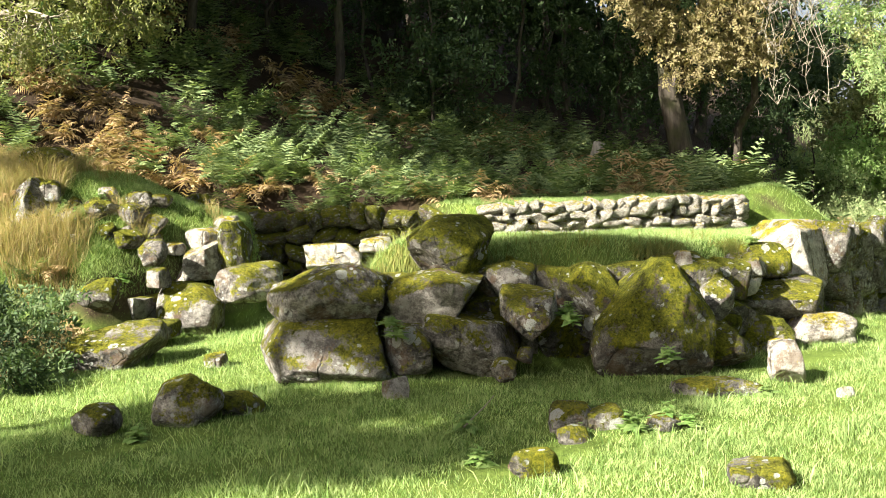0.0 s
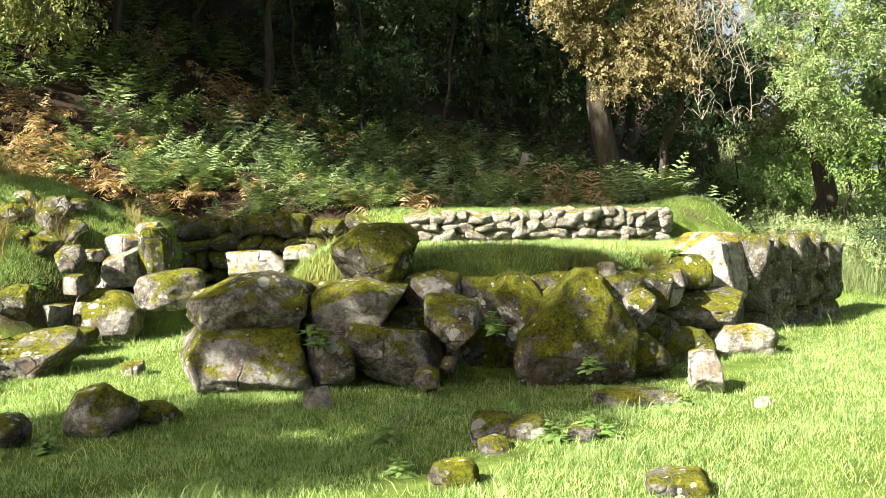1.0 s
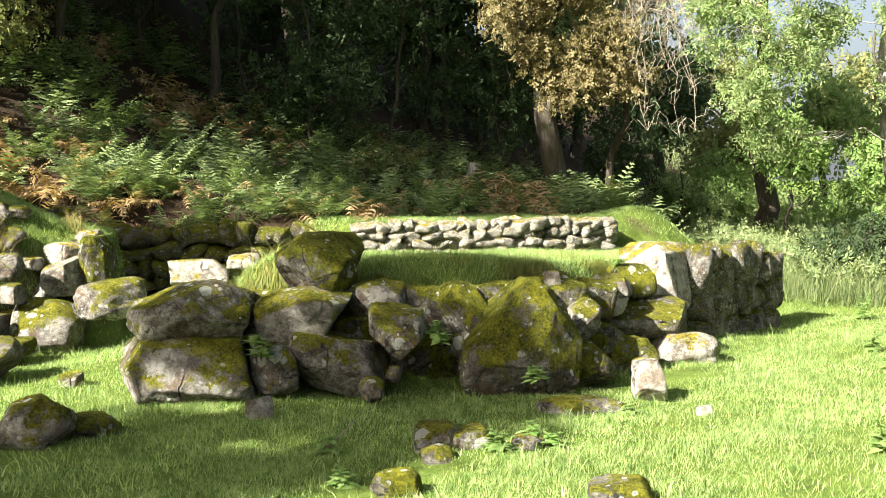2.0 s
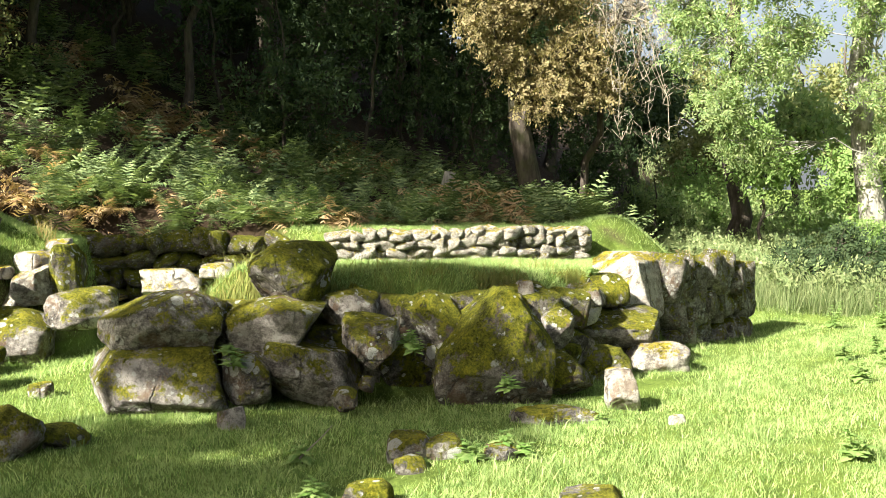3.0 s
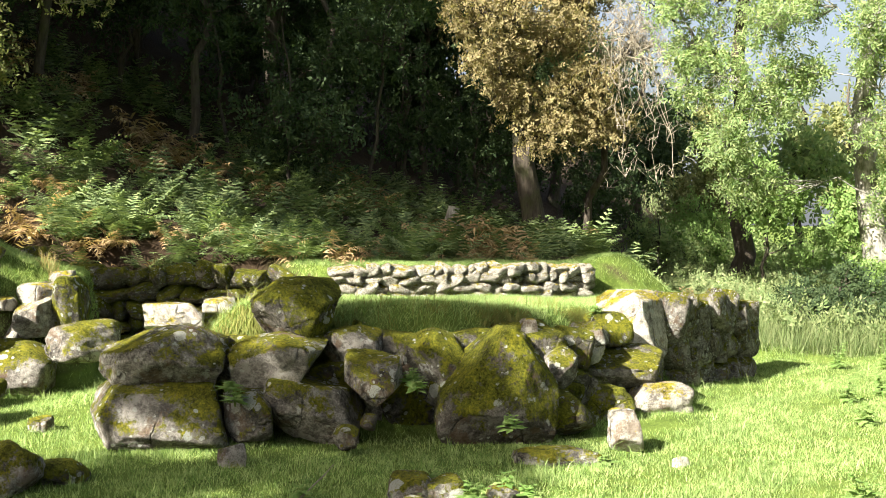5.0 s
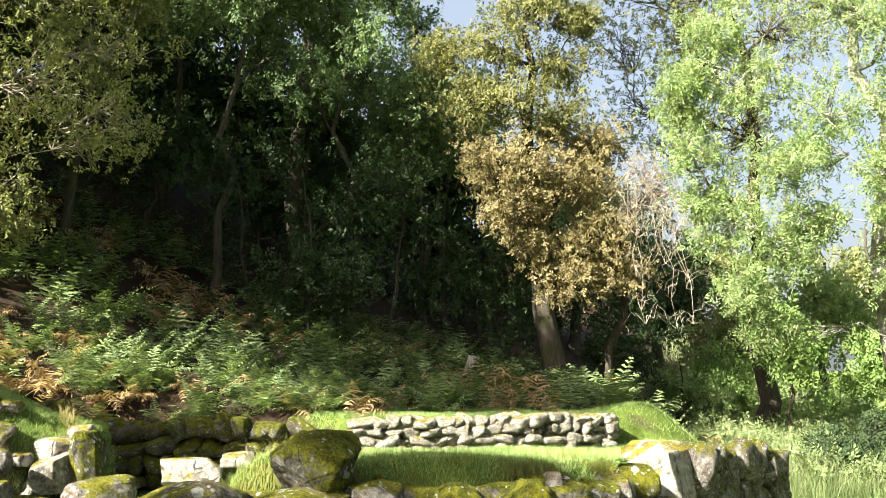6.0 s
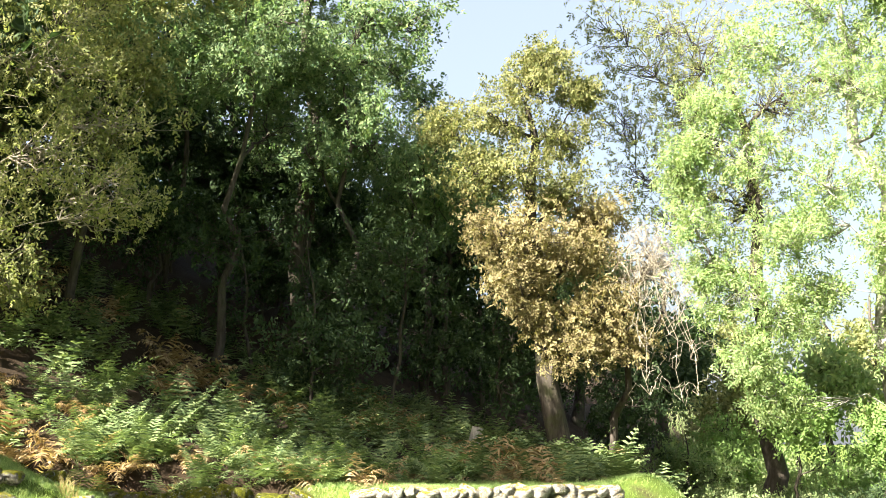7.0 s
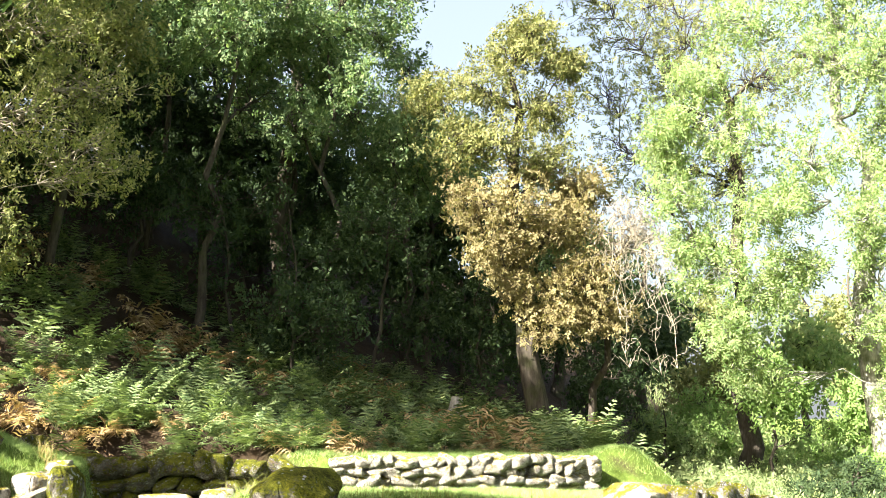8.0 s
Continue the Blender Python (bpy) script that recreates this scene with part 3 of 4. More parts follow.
def tree(name, base, top, girth, blobs, leaves, size, leaf, bark, seed, label, twigs=26, spread=0.28, group="", droop=0.3, sides=8, stretch=2.0, wob=0.25, twig=0.014, sag=-0.05, thick=0.5, upper=None):
    """base, top: the stem's ends; blobs: (x, y, z, radius) of the crown's masses, each reached by a limb
    that forks from the stem or from an earlier limb, whichever is nearer below."""
    r = np.random.RandomState(seed)
    root = new(name)
    base = Vector(base)
    root.location = base
    off = lambda p: Vector(p) - base
    stem = bent((0, 0, -0.3), off(top), r, 0, 8, wob)
    radii = [girth * (1.35 if i == 0 else 1 - 0.8 * i / 8) for i in range(9)]
    child("trunk", joined("trunk", [tube(stem, radii, sides)], bark), root)
    forks = [(stem[i], radii[i]) for i in range(2, 9)]
    near = lambda c: min((c - q).length for q in stem[2:])
    ends, fine = [], []
    for c, br in sorted(((off(b[:3]), b[3]) for b in blobs), key=lambda b: near(b[0])):
        s, rad = min(forks, key=lambda q: (c - q[0]).length + 1.6 * max(0, q[0].z - c.z + 0.25 * (c - q[0]).length))
        limb = bent(s, c, r, -0.06, 6, 0.45)
        first = max(min(girth * thick, rad * 0.72), twig)
        rads = [first * (1 - 0.68 * k / 6) for k in range(7)]
        child("limb", joined("limb", [tube(limb, rads, 5)], bark), root)
        forks += [(limb[k], rads[k]) for k in (3, 4, 5)]
        for _ in range(twigs):
            d = Vector(r.normal(size=3)).normalized()
            d.z *= 0.75
            e = c + d * br * r.uniform(0.55, 1.05)
            k = limb[r.randint(3, 7)]
            tw = bent(k, e, r, sag, 4, 0.35)
            fine.append(tube(tw, [twig, twig * 0.8, twig * 0.6, twig * 0.4, twig * 0.2], 3))
            ends += [tw[2].lerp(tw[3], 0.5)[:], tw[3][:], tw[4][:], tw[4][:]]
    tagged(child("branchwork", joined("branchwork", fine, bark), root), kind="stuff")
    if upper:  # the top of the crown has leaves of another colour
        high = [e for e in ends if e[2] + base.z > upper[0]]
        ends = [e for e in ends if e[2] + base.z <= upper[0]]
        tagged(child("crown_top", leaf_cloud("crown_top", high, spread, upper[2], size, upper[1], seed + 1, droop, stretch), root, upper[3]), kind="stuff")
    if leaves:
        tagged(child("crown", leaf_cloud("crown", ends, spread, leaves, size, leaf, seed, droop, stretch), root), kind="stuff")
    return tagged(root, label, "tree", group)


WOOD = "trees of the hillside wood"


def gz(x, y):
    return float(ground_z(np.array([x]), np.array([y]))[0])


def ring(x, y, z, rad, n, br, seed, flat=0.8):
    r = np.random.RandomState(seed)
    out = []
    for i in range(n):
        d = r.normal(size=3)
        d /= np.linalg.norm(d)
        k = r.uniform(0.35, 1.0)
        out.append((x + d[0] * rad * k, y + d[1] * rad * k, z + d[2] * rad * k * flat, br * r.uniform(0.7, 1.2)))
    return out


# autumn tree at the edge of the wood
tree("autumn_tree", (4.35, 18.5, gz(4.35, 18.5)), (3.6, 18.6, 7.9), 0.24,
     [(3.6, 18.2, 8.1, 0.7), (3.0, 18.3, 7.4, 0.7), (4.3, 18.4, 7.2, 0.6), (3.3, 18.0, 6.4, 0.8), (4.4, 18.2, 6.0, 0.7),
      (2.9, 17.9, 5.2, 0.7), (3.7, 17.6, 5.0, 0.8), (4.6, 18.0, 4.9, 0.7), (3.2, 17.7, 4.4, 0.6), (4.9, 17.9, 4.0, 0.7), (5.3, 18.0, 3.4, 0.5), (4.3, 17.9, 3.2, 0.6), (3.7, 17.9, 3.7, 0.5), (2.5, 18.4, 6.4, 0.7), (3.9, 18.3, 8.6, 0.5), (4.6, 18.3, 8.0, 0.4), (2.2, 18.8, 7.4, 0.6), (5.0, 18.2, 5.6, 0.5)],
     32000, 0.07, LEAF_BROWN, BARK, 101, "autumn tree with yellow-brown leaves and a leaning trunk", group=WOOD, twigs=26, spread=0.12,
     upper=(5.9, LEAF_TURN, 26000, "olive-green leaves just turning"))
# tall dark-green trees on the slope
for i, (x, y, h, lean, rad) in enumerate([(-1.9, 18.6, 6.6, 0.4, 2.0), (0.5, 19.4, 6.6, -0.2, 2.0), (-4.2, 18.2, 6.2, 0.2, 2.0), (1.9, 21.0, 5.6, 0.2, 1.7), (-0.6, 22.5, 6.6, 0.3, 2.2),
                                          (2.9, 24.5, 5.4, -0.2, 1.8), (-3.2, 22.0, 6.5, 0.3, 2.2), (-6.2, 20.0, 6.5, 0.2, 2.2), (-8.5, 18.5, 7.0, 0.3, 2.4), (5.6, 26.0, 4.5, 0.2, 1.6)]):
    z = gz(x, y)
    tree("woodland_tree", (x, y, z), (x + lean, y, z + h), 0.095,
         ring(x + lean, y, z + h * 0.9, rad, 13, 0.75, 200 + i, 1.0),
         19000, 0.088, LEAF_MID, BARK, 120 + i, "slim woodland tree with green leaves darkened for shade", twigs=18, spread=0.15, group=WOOD)
# saplings and undergrowth beneath them
ug = np.random.RandomState(91)
for i in range(34):
    x, y = ug.uniform(-9, 7.5), ug.uniform(17.0, 27)
    if abs(x - 4.4) < 1.4 and y < 19.5 or x > 0.42 * y - 2.2:
        continue
    z, h = gz(x, y), ug.uniform(1.6, 3.8)
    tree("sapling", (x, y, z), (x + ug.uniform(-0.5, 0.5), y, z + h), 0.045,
         ring(x, y, z + h * 0.7, h * 0.38, 6, 0.5, 600 + i, 1.1), 2600, 0.1, LEAF_DARK_SHADE, BARK, 640 + i,
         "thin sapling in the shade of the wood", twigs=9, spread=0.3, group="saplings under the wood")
# the wood goes on up the slope and to one side
for i, (x, y, h) in enumerate([(-9.5, 17.2, 8), (-14, 16.5, 10), (-13, 19, 10), (-11, 23, 9), (-16, 15, 11), (-15, 22, 10), (-9, 28, 8), (-3, 30, 7.5), (3, 31, 6), (8, 33, 5.5), (11, 34, 5.5), (-19, 19, 11), (-6, 26, 8)]):
    z = gz(x, y)
    # the dark leaf colour here includes the shade under the wood
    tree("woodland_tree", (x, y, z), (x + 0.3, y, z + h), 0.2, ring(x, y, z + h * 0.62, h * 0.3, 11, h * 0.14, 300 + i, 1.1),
         5500, 0.28, LEAF_DARK_SHADE, BARK, 140 + i, "woodland tree with green leaves darkened for shade", twigs=12, spread=0.45, group=WOOD)
# thicket at the back of the wood
for i in range(11):
    x, y = -7.5 + 1.25 * i, 24.5 + 2.5 * ug.uniform()
    z = gz(x, y)
    tree("thicket_tree", (x, y, z), (x, y, z + 4.0), 0.08, ring(x, y, z + 2.6, 1.5, 9, 0.8, 380 + i, 1.2), 4200, 0.19, LEAF_DARK_SHADE, BARK, 395 + i,
         "small tree in the thicket up the slope, leaves darkened for shade", twigs=9, spread=0.35, group="thicket up the slope")
# high crowns above the view, added to roof the wood over and darken it
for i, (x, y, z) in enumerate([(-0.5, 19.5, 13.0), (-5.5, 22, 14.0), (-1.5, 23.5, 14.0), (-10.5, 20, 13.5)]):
    tree("high_shade_tree", (x, y + 2.6, gz(x, y + 2.6)), (x, y + 1.2, z), 0.22, ring(x, y, z, 2.6, 11, 1.3, 330 + i, 0.45),
         4000, 0.38, LEAF_DARK_SHADE, BARK, 350 + i, "added shade tree with a high dark crown above the view", twigs=10, spread=0.5, group=WOOD)
tree("oak_tree", (-7.8, 15.9, gz(-7.8, 15.9)), (-6.9, 15.7, 9.5), 0.3, ring(-7.2, 15.7, 7.2, 2.2, 14, 1.0, 371, 0.8) + [(-5.8, 15.4, 7.2, 0.9), (-6.2, 15.6, 8.4, 0.9), (-6.5, 14.6, 6.5, 0.9), (-5.8, 14.9, 5.8, 0.8), (-7.2, 14.4, 7.6, 0.9)],
     15000, 0.26, LEAF_DARK_SHADE, BARK, 372, "broad oak with a dense dark crown", twigs=14, spread=0.4, group=WOOD)
# branches that reach in from a tree beside the bank
tree("hazel_tree", (-7.6, 13.6, gz(-7.6, 13.6)), (-6.8, 13.8, 8.0), 0.2,
     [(-3.6, 13.6, 5.2, 1.0), (-4.6, 13.4, 6.2, 1.1), (-2.9, 14.0, 4.8, 0.8), (-4.6, 13.8, 4.8, 1.0), (-5.2, 13.6, 7.2, 1.2), (-3.6, 14.2, 6.6, 1.0), (-3.9, 13.2, 3.5, 0.7), (-4.9, 13.2, 3.2, 0.8), (-5.8, 13.6, 5.6, 1.2), (-3.0, 14.6, 6.0, 0.9), (-4.3, 13.0, 3.9, 0.9)],
     24000, 0.066, LEAF_OLIVE, TWIG, 171, "hazel with long pale twigs and sparse olive leaves", twigs=40, spread=0.13, group=WOOD, twig=0.011, sag=0.06)
tree("beech_tree", (-5.6, 16.4, gz(-5.6, 16.4)), (-4.6, 15.8, 8.5), 0.18,
     [(-4.8, 14.9, 6.9, 0.9), (-3.6, 15.1, 7.6, 0.9), (-2.6, 15.4, 8.4, 0.8), (-4.2, 15.2, 8.8, 0.9), (-5.6, 15.2, 8.2, 1.0), (-3.0, 15.3, 7.0, 0.6), (-5.2, 15.4, 9.8, 0.9), (-3.4, 15.6, 9.6, 0.8), (-1.9, 15.8, 8.9, 0.6), (-6.2, 15.4, 6.4, 0.9)],
     24000, 0.085, LEAF_OLIVE, BARK, 173, "beech with spreading olive-green foliage over the slope", twigs=22, spread=0.15, group=WOOD)
# ash trees on the open side
tree("ash_tree", (10.1, 17.3, gz(10.1, 17.3)), (9.3, 17.2, 9.5), 0.27,
     [(6.3, 16.2, 7.2, 0.6), (6.9, 16.0, 8.2, 0.7), (5.8, 16.2, 6.4, 0.4), (7.9, 16.0, 9.0, 0.8), (10.6, 16.0, 3.2, 0.7), (9.9, 16.2, 2.0, 0.6), (6.7, 16.0, 6.3, 0.8), (5.9, 16.2, 5.3, 0.7), (7.2, 15.8, 4.9, 0.8), (6.5, 16.0, 4.0, 0.7), (6.7, 16.1, 3.0, 0.5), (8.0, 15.6, 6.0, 0.8), (6.2, 16.3, 4.5, 0.6), (8.2, 15.6, 7.4, 0.9), (7.1, 16.2, 2.4, 0.4),
      (8.9, 15.4, 5.1, 0.8), (9.4, 15.8, 3.4, 0.7), (7.8, 16.0, 4.1, 0.6), (9.2, 15.6, 6.6, 0.8), (10.0, 15.8, 7.8, 0.8), (10.3, 15.8, 6.0, 0.8), (10.2, 15.6, 4.3, 0.8), (8.8, 15.9, 8.4, 0.8), (11.0, 16.0, 5.2, 0.7), (10.0, 16.2, 2.6, 0.6), (5.8, 16.4, 6.0, 0.4), (7.8, 16.2, 5.2, 0.6), (7.4, 16.0, 3.5, 0.5), (8.5, 15.6, 9.4, 0.7), (9.3, 15.6, 9.2, 0.7), (9.2, 15.5, 7.6, 0.7), (9.4, 15.4, 5.8, 0.6), (9.0, 15.6, 4.4, 0.5)],
     76000, 0.076, LEAF_ASH, BARK_PALE, 181, "ash tree with bright green leaves and pale lichened bark", twigs=24, spread=0.10, droop=0.9, stretch=2.6, sag=0.10, thick=0.16)
tree("ivy_clad_tree", (9.2, 21.5, gz(9.2, 21.5)), (9.0, 21.6, 11.0), 0.24,
     ring(9.0, 21.5, 8.4, 3.0, 12, 1.3, 411) + [(6.6, 21.0, 9.6, 1.2), (6.2, 21.2, 8.4, 1.0), (7.2, 21.0, 6.4, 1.0), (6.1, 21.5, 10.6, 0.9), (7.2, 21.5, 10.7, 1.0), (7.7, 21.4, 9.2, 1.0), (6.6, 21.3, 7.2, 0.9), (9.9, 21.0, 4.6, 1.0), (8.4, 21.2, 5.2, 0.9)],
     30000, 0.07, LEAF_OLIVE, BARK, 182, "tall sparse tree with thin grey-green leaves", twigs=26, spread=0.35)
tree("small_tree", (9.2, 19.8, gz(9.2, 19.8)), (9.2, 19.8, 2.5), 0.05, ring(9.2, 19.8, 2.2, 0.75, 7, 0.45, 412), 5000, 0.11, LEAF_WEED, BARK, 183,
     "small bushy tree with pale green leaves", twigs=12, spread=0.14)
tree("small_tree", (12.4, 20.5, gz(12.4, 20.5)), (12.4, 20.5, 2.6), 0.05, ring(12.2, 20.5, 1.7, 1.1, 8, 0.5, 413), 6000, 0.11, LEAF_WEED, BARK, 184,
     "small bushy tree with pale green leaves", twigs=12, spread=0.16)
for i, (x, y, h) in enumerate([(8.3, 23.5, 1.6), (9.8, 24.5, 1.5), (11.2, 24.0, 1.8), (12.8, 24.8, 1.6), (14.6, 25.2, 1.8), (10.5, 26.5, 2.2)]):
    tree("hedge_shrub", (x, y, gz(x, y)), (x, y, gz(x, y) + h), 0.05, ring(x, y, gz(x, y) + h * 0.5, h * 0.5, 7, h * 0.25, 740 + i, 0.8), 4000, 0.1, LEAF_WEED if i % 2 else LEAF_ASH, BARK, 750 + i,
         "leafy shrub at the far side of the meadow", twigs=10, spread=0.16, group="shrubs beyond the meadow")
for i, (x, y, h) in enumerate([(13.5, 27, 5), (16.5, 30, 6), (18, 25, 6), (14, 36, 6), (21, 33, 7), (12.2, 29.5, 4)]):
    tree("hedgerow_tree", (x, y, gz(x, y)), (x, y, gz(x, y) + h), 0.14, ring(x, y, gz(x, y) + h * 0.6, h * 0.33, 9, h * 0.13, 700 + i), 4500, 0.17, LEAF_OLIVE if i % 2 else LEAF_ASH, BARK, 720 + i,
         "distant tree with thin pale foliage", twigs=12, spread=0.3, group="trees beyond the meadow")
# bare hanging branches at the edge of the autumn tree
def dead_tree(base, crook, tip, seed):
    """A dead tree whose bare branches arch over and hang down in forks."""
    r = np.random.RandomState(seed)
    root = new("dead_tree")
    base = Vector(base)
    root.location = base
    crook, tip = Vector(crook) - base, Vector(tip) - base
    stem = bent((0, 0, -0.3), crook, r, 0, 8, 0.3)
    child("trunk", joined("trunk", [tube(stem, [0.09 - 0.006 * i for i in range(9)], 7)], BARK), root)

    def hang(a, reach, drop, rad):
        """An arching fall: out and a little up, then down."""
        pts = []
        for i in range(9):
            k = i / 8
            pts.append(a + reach * k ** 0.8 + Vector((0, 0, 0.35 * math.sin(k * 2.2) - drop * k ** 2.0)) + Vector(r.uniform(-1, 1, 3)) * 0.09 * (i > 0))
        return pts, [max(rad * (1 - 0.8 * i / 8), 0.004) for i in range(9)]

    fine = []
    for b in range(18):
        whole = tip - crook
        reach = Vector((whole.x * r.uniform(0.1, 1.0), r.uniform(-0.7, 0.4), 0))
        start = crook + Vector((r.uniform(-0.5, 0.15), r.uniform(-0.3, 0.2), r.uniform(-0.5, 0.2)))
        pts, rads = hang(start, reach, -whole.z * r.uniform(0.3, 1.0) ** 1.4, 0.017)
        child("branch", joined("branch", [tube(pts, rads, 5)], TWIG), root)
        for q in range(16):
            i = r.randint(1, 9)
            tw, rr = hang(pts[i], Vector((r.uniform(-0.5, 0.5), r.uniform(-0.4, 0.3), r.uniform(-0.1, 0.15))), r.uniform(0.1, 0.5), 0.007)
            fine.append(tube(tw, rr, 3))
    tagged(child("branchwork", joined("branchwork", fine, TWIG), root), kind="stuff")
    return tagged(root, "dead tree with pale bare branches hanging down", "tree", WOOD)


dead_tree((5.2, 19.2, gz(5.2, 19.2)), (5.45, 17.7, 4.7), (6.5, 17.4, 2.1), 190)
# trees beside and behind the walker, out of view, that throw the broken shade
def above(x, y, reach, rad):
    """The spot that far up towards the sun from a spot of ground."""
    return (x + SUN.x * reach, y + SUN.y * reach, SUN.z * reach, rad)


DAPPLE = [(-2.0, 5.15, 0.35), (-1.55, 5.25, 0.3), (-1.15, 5.3, 0.28), (-2.2, 5.6, 0.3), (-0.95, 5.75, 0.3), (-0.5, 5.5, 0.25), (-0.15, 5.85, 0.3), (0.25, 5.75, 0.22),
          (-0.85, 6.6, 0.3), (-0.2, 6.75, 0.25), (0.45, 6.7, 0.3), (1.0, 6.95, 0.3), (1.55, 7.0, 0.25), (-1.9, 6.5, 0.25), (-1.3, 6.15, 0.25), (0.95, 6.35, 0.2)]
tree("shade_tree", (-9.4, 1.6, gz(-9.4, 1.6)), (-8.4, 2.8, 6.4), 0.25,
     [(-8.41, 2.79, 6.9, 0.35), (-7.91, 2.49, 6.9, 0.6), (-7.31, 2.49, 6.9, 0.75), (-6.56, 2.64, 6.9, 0.5)] + [above(a, b, 11.5, c) for a, b, c in DAPPLE] + [above(a + 1.16, b + 0.52, 13.1, 0.36) for a, b in ((0.5, 8.55), (1.1, 8.6), (1.6, 8.7), (0.8, 9.0))],
     14000, 0.13, LEAF_DARK_SHADE, BARK, 195, "broad tree with dark green leaves beside the lawn", twigs=18, spread=0.14)
# added crown, laid out along the sun's rays to shade the bracken slope
LEAFAGE = [(x - 0.3 * (k % 2), y + 0.85 * k, z, 0.62) for x, y, z in ((-4.76, 8.88, 6.2), (-4.7, 8.56, 6.9), (-4.62, 8.12, 7.7), (-4.55, 7.74, 8.5)) for k in range(3)]
LEAFAGE += [(-6.47, 10.01, 7.2, 0.6), (-6.4, 10.27, 8.0, 0.6), (-6.49, 9.66, 8.1, 0.6), (-6.32, 10.32, 8.9, 0.6), (-6.41, 9.71, 9.0, 0.6), (-6.24, 10.39, 9.7, 0.5)]
LEAFAGE += [(-7.0 - 0.2 * (i % 3), y, z, 0.6) for i, (y, z) in enumerate([(8.8, 7.9), (9.6, 8.2), (10.4, 8.0), (8.4, 8.9), (9.2, 9.1), (10.0, 9.2), (10.8, 9.3), (9.7, 10.1), (10.5, 10.2), (11.2, 10.3), (10.9, 11.2), (11.6, 11.3)])]
tree("slope_shade_tree", (-8.2, 11.4, gz(-8.2, 11.4)), (-7.2, 10.6, 9.0), 0.24, LEAFAGE, 28000, 0.17, LEAF_DARK_SHADE, BARK, 197,
     "unseen tall tree added to shade the bracken slope", twigs=18, spread=0.2)
# added out of view to keep the sun off the passage wall
tree("passage_shade_tree", (-6.7, 9.7, gz(-6.7, 9.7)), (-6.2, 10.0, 3.4), 0.12,
     [(-6.15, 9.53, 3.7, 0.4), (-5.65, 9.58, 3.7, 0.4), (-5.15, 9.58, 3.7, 0.38), (-4.69, 9.57, 3.75, 0.3), (-5.88, 9.6, 3.3, 0.35), (-5.28, 9.59, 3.35, 0.3)],
     9000, 0.10, LEAF_DARK_SHADE, BARK, 196, "unseen small tree added to shade the passage", twigs=16, spread=0.13)
for i, (x, y, h) in enumerate([(8, -9, 10), (2, -11, 10), (-5, -13, 9), (14, -3, 11), (15.5, 5, 8), (13, 1, 12), (17, 9, 12), (11, -6, 12), (5, -14, 12), (-1, -15, 12), (11, -11, 12), (-9, -12, 10)]):
    tree("field_tree", (x, y, gz(x, y)), (x, y, gz(x, y) + h), 0.25, ring(x, y, gz(x, y) + h * 0.6, h * 0.33, 11, h * 0.15, 800 + i), 3600, 0.42, LEAF_DARK_SHADE, BARK, 820 + i,
         "large leafy tree at the edge of the field", twigs=10, spread=0.5, group="trees round the lawn")


# ---- rubble walls ----
PIECES = [rock_mesh("stone", (1, 1, 1), 900 + i, STONE_BARE, level=3, square=14, cuts=9, bite=0.74, rough=0.35) for i in range(9)]
PIECES_MID = [rock_mesh("stone", (1, 1, 1), 940 + i, STONE, level=3, square=14, cuts=9, bite=0.72, rough=0.6) for i in range(9)]
PIECES_DARK = [rock_mesh("stone", (1, 1, 1), 920 + i, STONE_MOSS, level=3, square=6, cuts=12, bite=0.62, rough=1.2) for i in range(9)]


def rubble(name, path, z0, z1, wide, high, thick, pieces, seed, label):
    """A dry-stone wall: uneven courses of separate stones along a path, against an earth core."""
    r = np.random.RandomState(seed)
    root = tagged(new(name), label, "wall", kind="structure")
    pts = [Vector(p) for p in path]
    seg = [(a, b, (b - a).length) for a, b in zip(pts, pts[1:])]
    total = sum(s[2] for s in seg)

    def at(d):
        for a, b, ln in seg:
            if d <= ln or b is pts[-1]:
                return a.lerp(b, d / ln), math.degrees(math.atan2(b.y - a.y, b.x - a.x))
            d -= ln

    lift, row = 0.0, 0
    while True:
        h = r.uniform(*high)
        d = r.uniform(-0.1, 0.05)
        while d < total:
            w = r.uniform(*wide)
            p, turn = at(min(max(d + w / 2, 0), total))
            k = min(max((d + w / 2) / total, 0), 1)
            z = z0[0] + (z0[1] - z0[0]) * k + lift
            hh = h * r.uniform(0.85, 1.3)
            if z + hh * 0.5 < z1[0] + (z1[1] - z1[0]) * k + r.uniform(-0.05, 0.06):
                ob = new("stone", pieces[r.randint(len(pieces))])
                ob.parent = root
                ob.matrix_world = pose(p.x + r.uniform(-0.02, 0.02), p.y + r.uniform(-0.035, 0.035), z + hh / 2, r.uniform(-12, 12), r.uniform(-24, 24), turn + r.uniform(-16, 16) + 180 * r.randint(2)) @ Matrix.Diagonal((w * 1.1, thick * r.uniform(1.0, 1.2), hh * 1.15, 1))
            d += w * 0.93
        lift += h * 0.97
        row += 1
        if lift > max(z1[0] - z0[0], z1[1] - z0[1]) + 0.02 or row > 12:
            break
    return root


rubble("wall_rear", [(0.35, 11.25, 0), (1.2, 11.35, 0), (2.4, 11.6, 0), (3.35, 11.95, 0)], (0.68, 0.72), (1.08, 1.14), (0.10, 0.27), (0.09, 0.16), 0.26, PIECES, 41, "low sunlit dry-stone wall of pale stones at the back of the platform")
rubble("wall_side", [(3.66, 9.98, 0), (4.2, 10.5, 0), (4.98, 11.2, 0)], (-0.05, -0.08), (0.93, 0.84), (0.2, 0.44), (0.22, 0.36), 0.36, PIECES_MID, 43, "retaining wall of dark mossy stones with upright slabs on top")
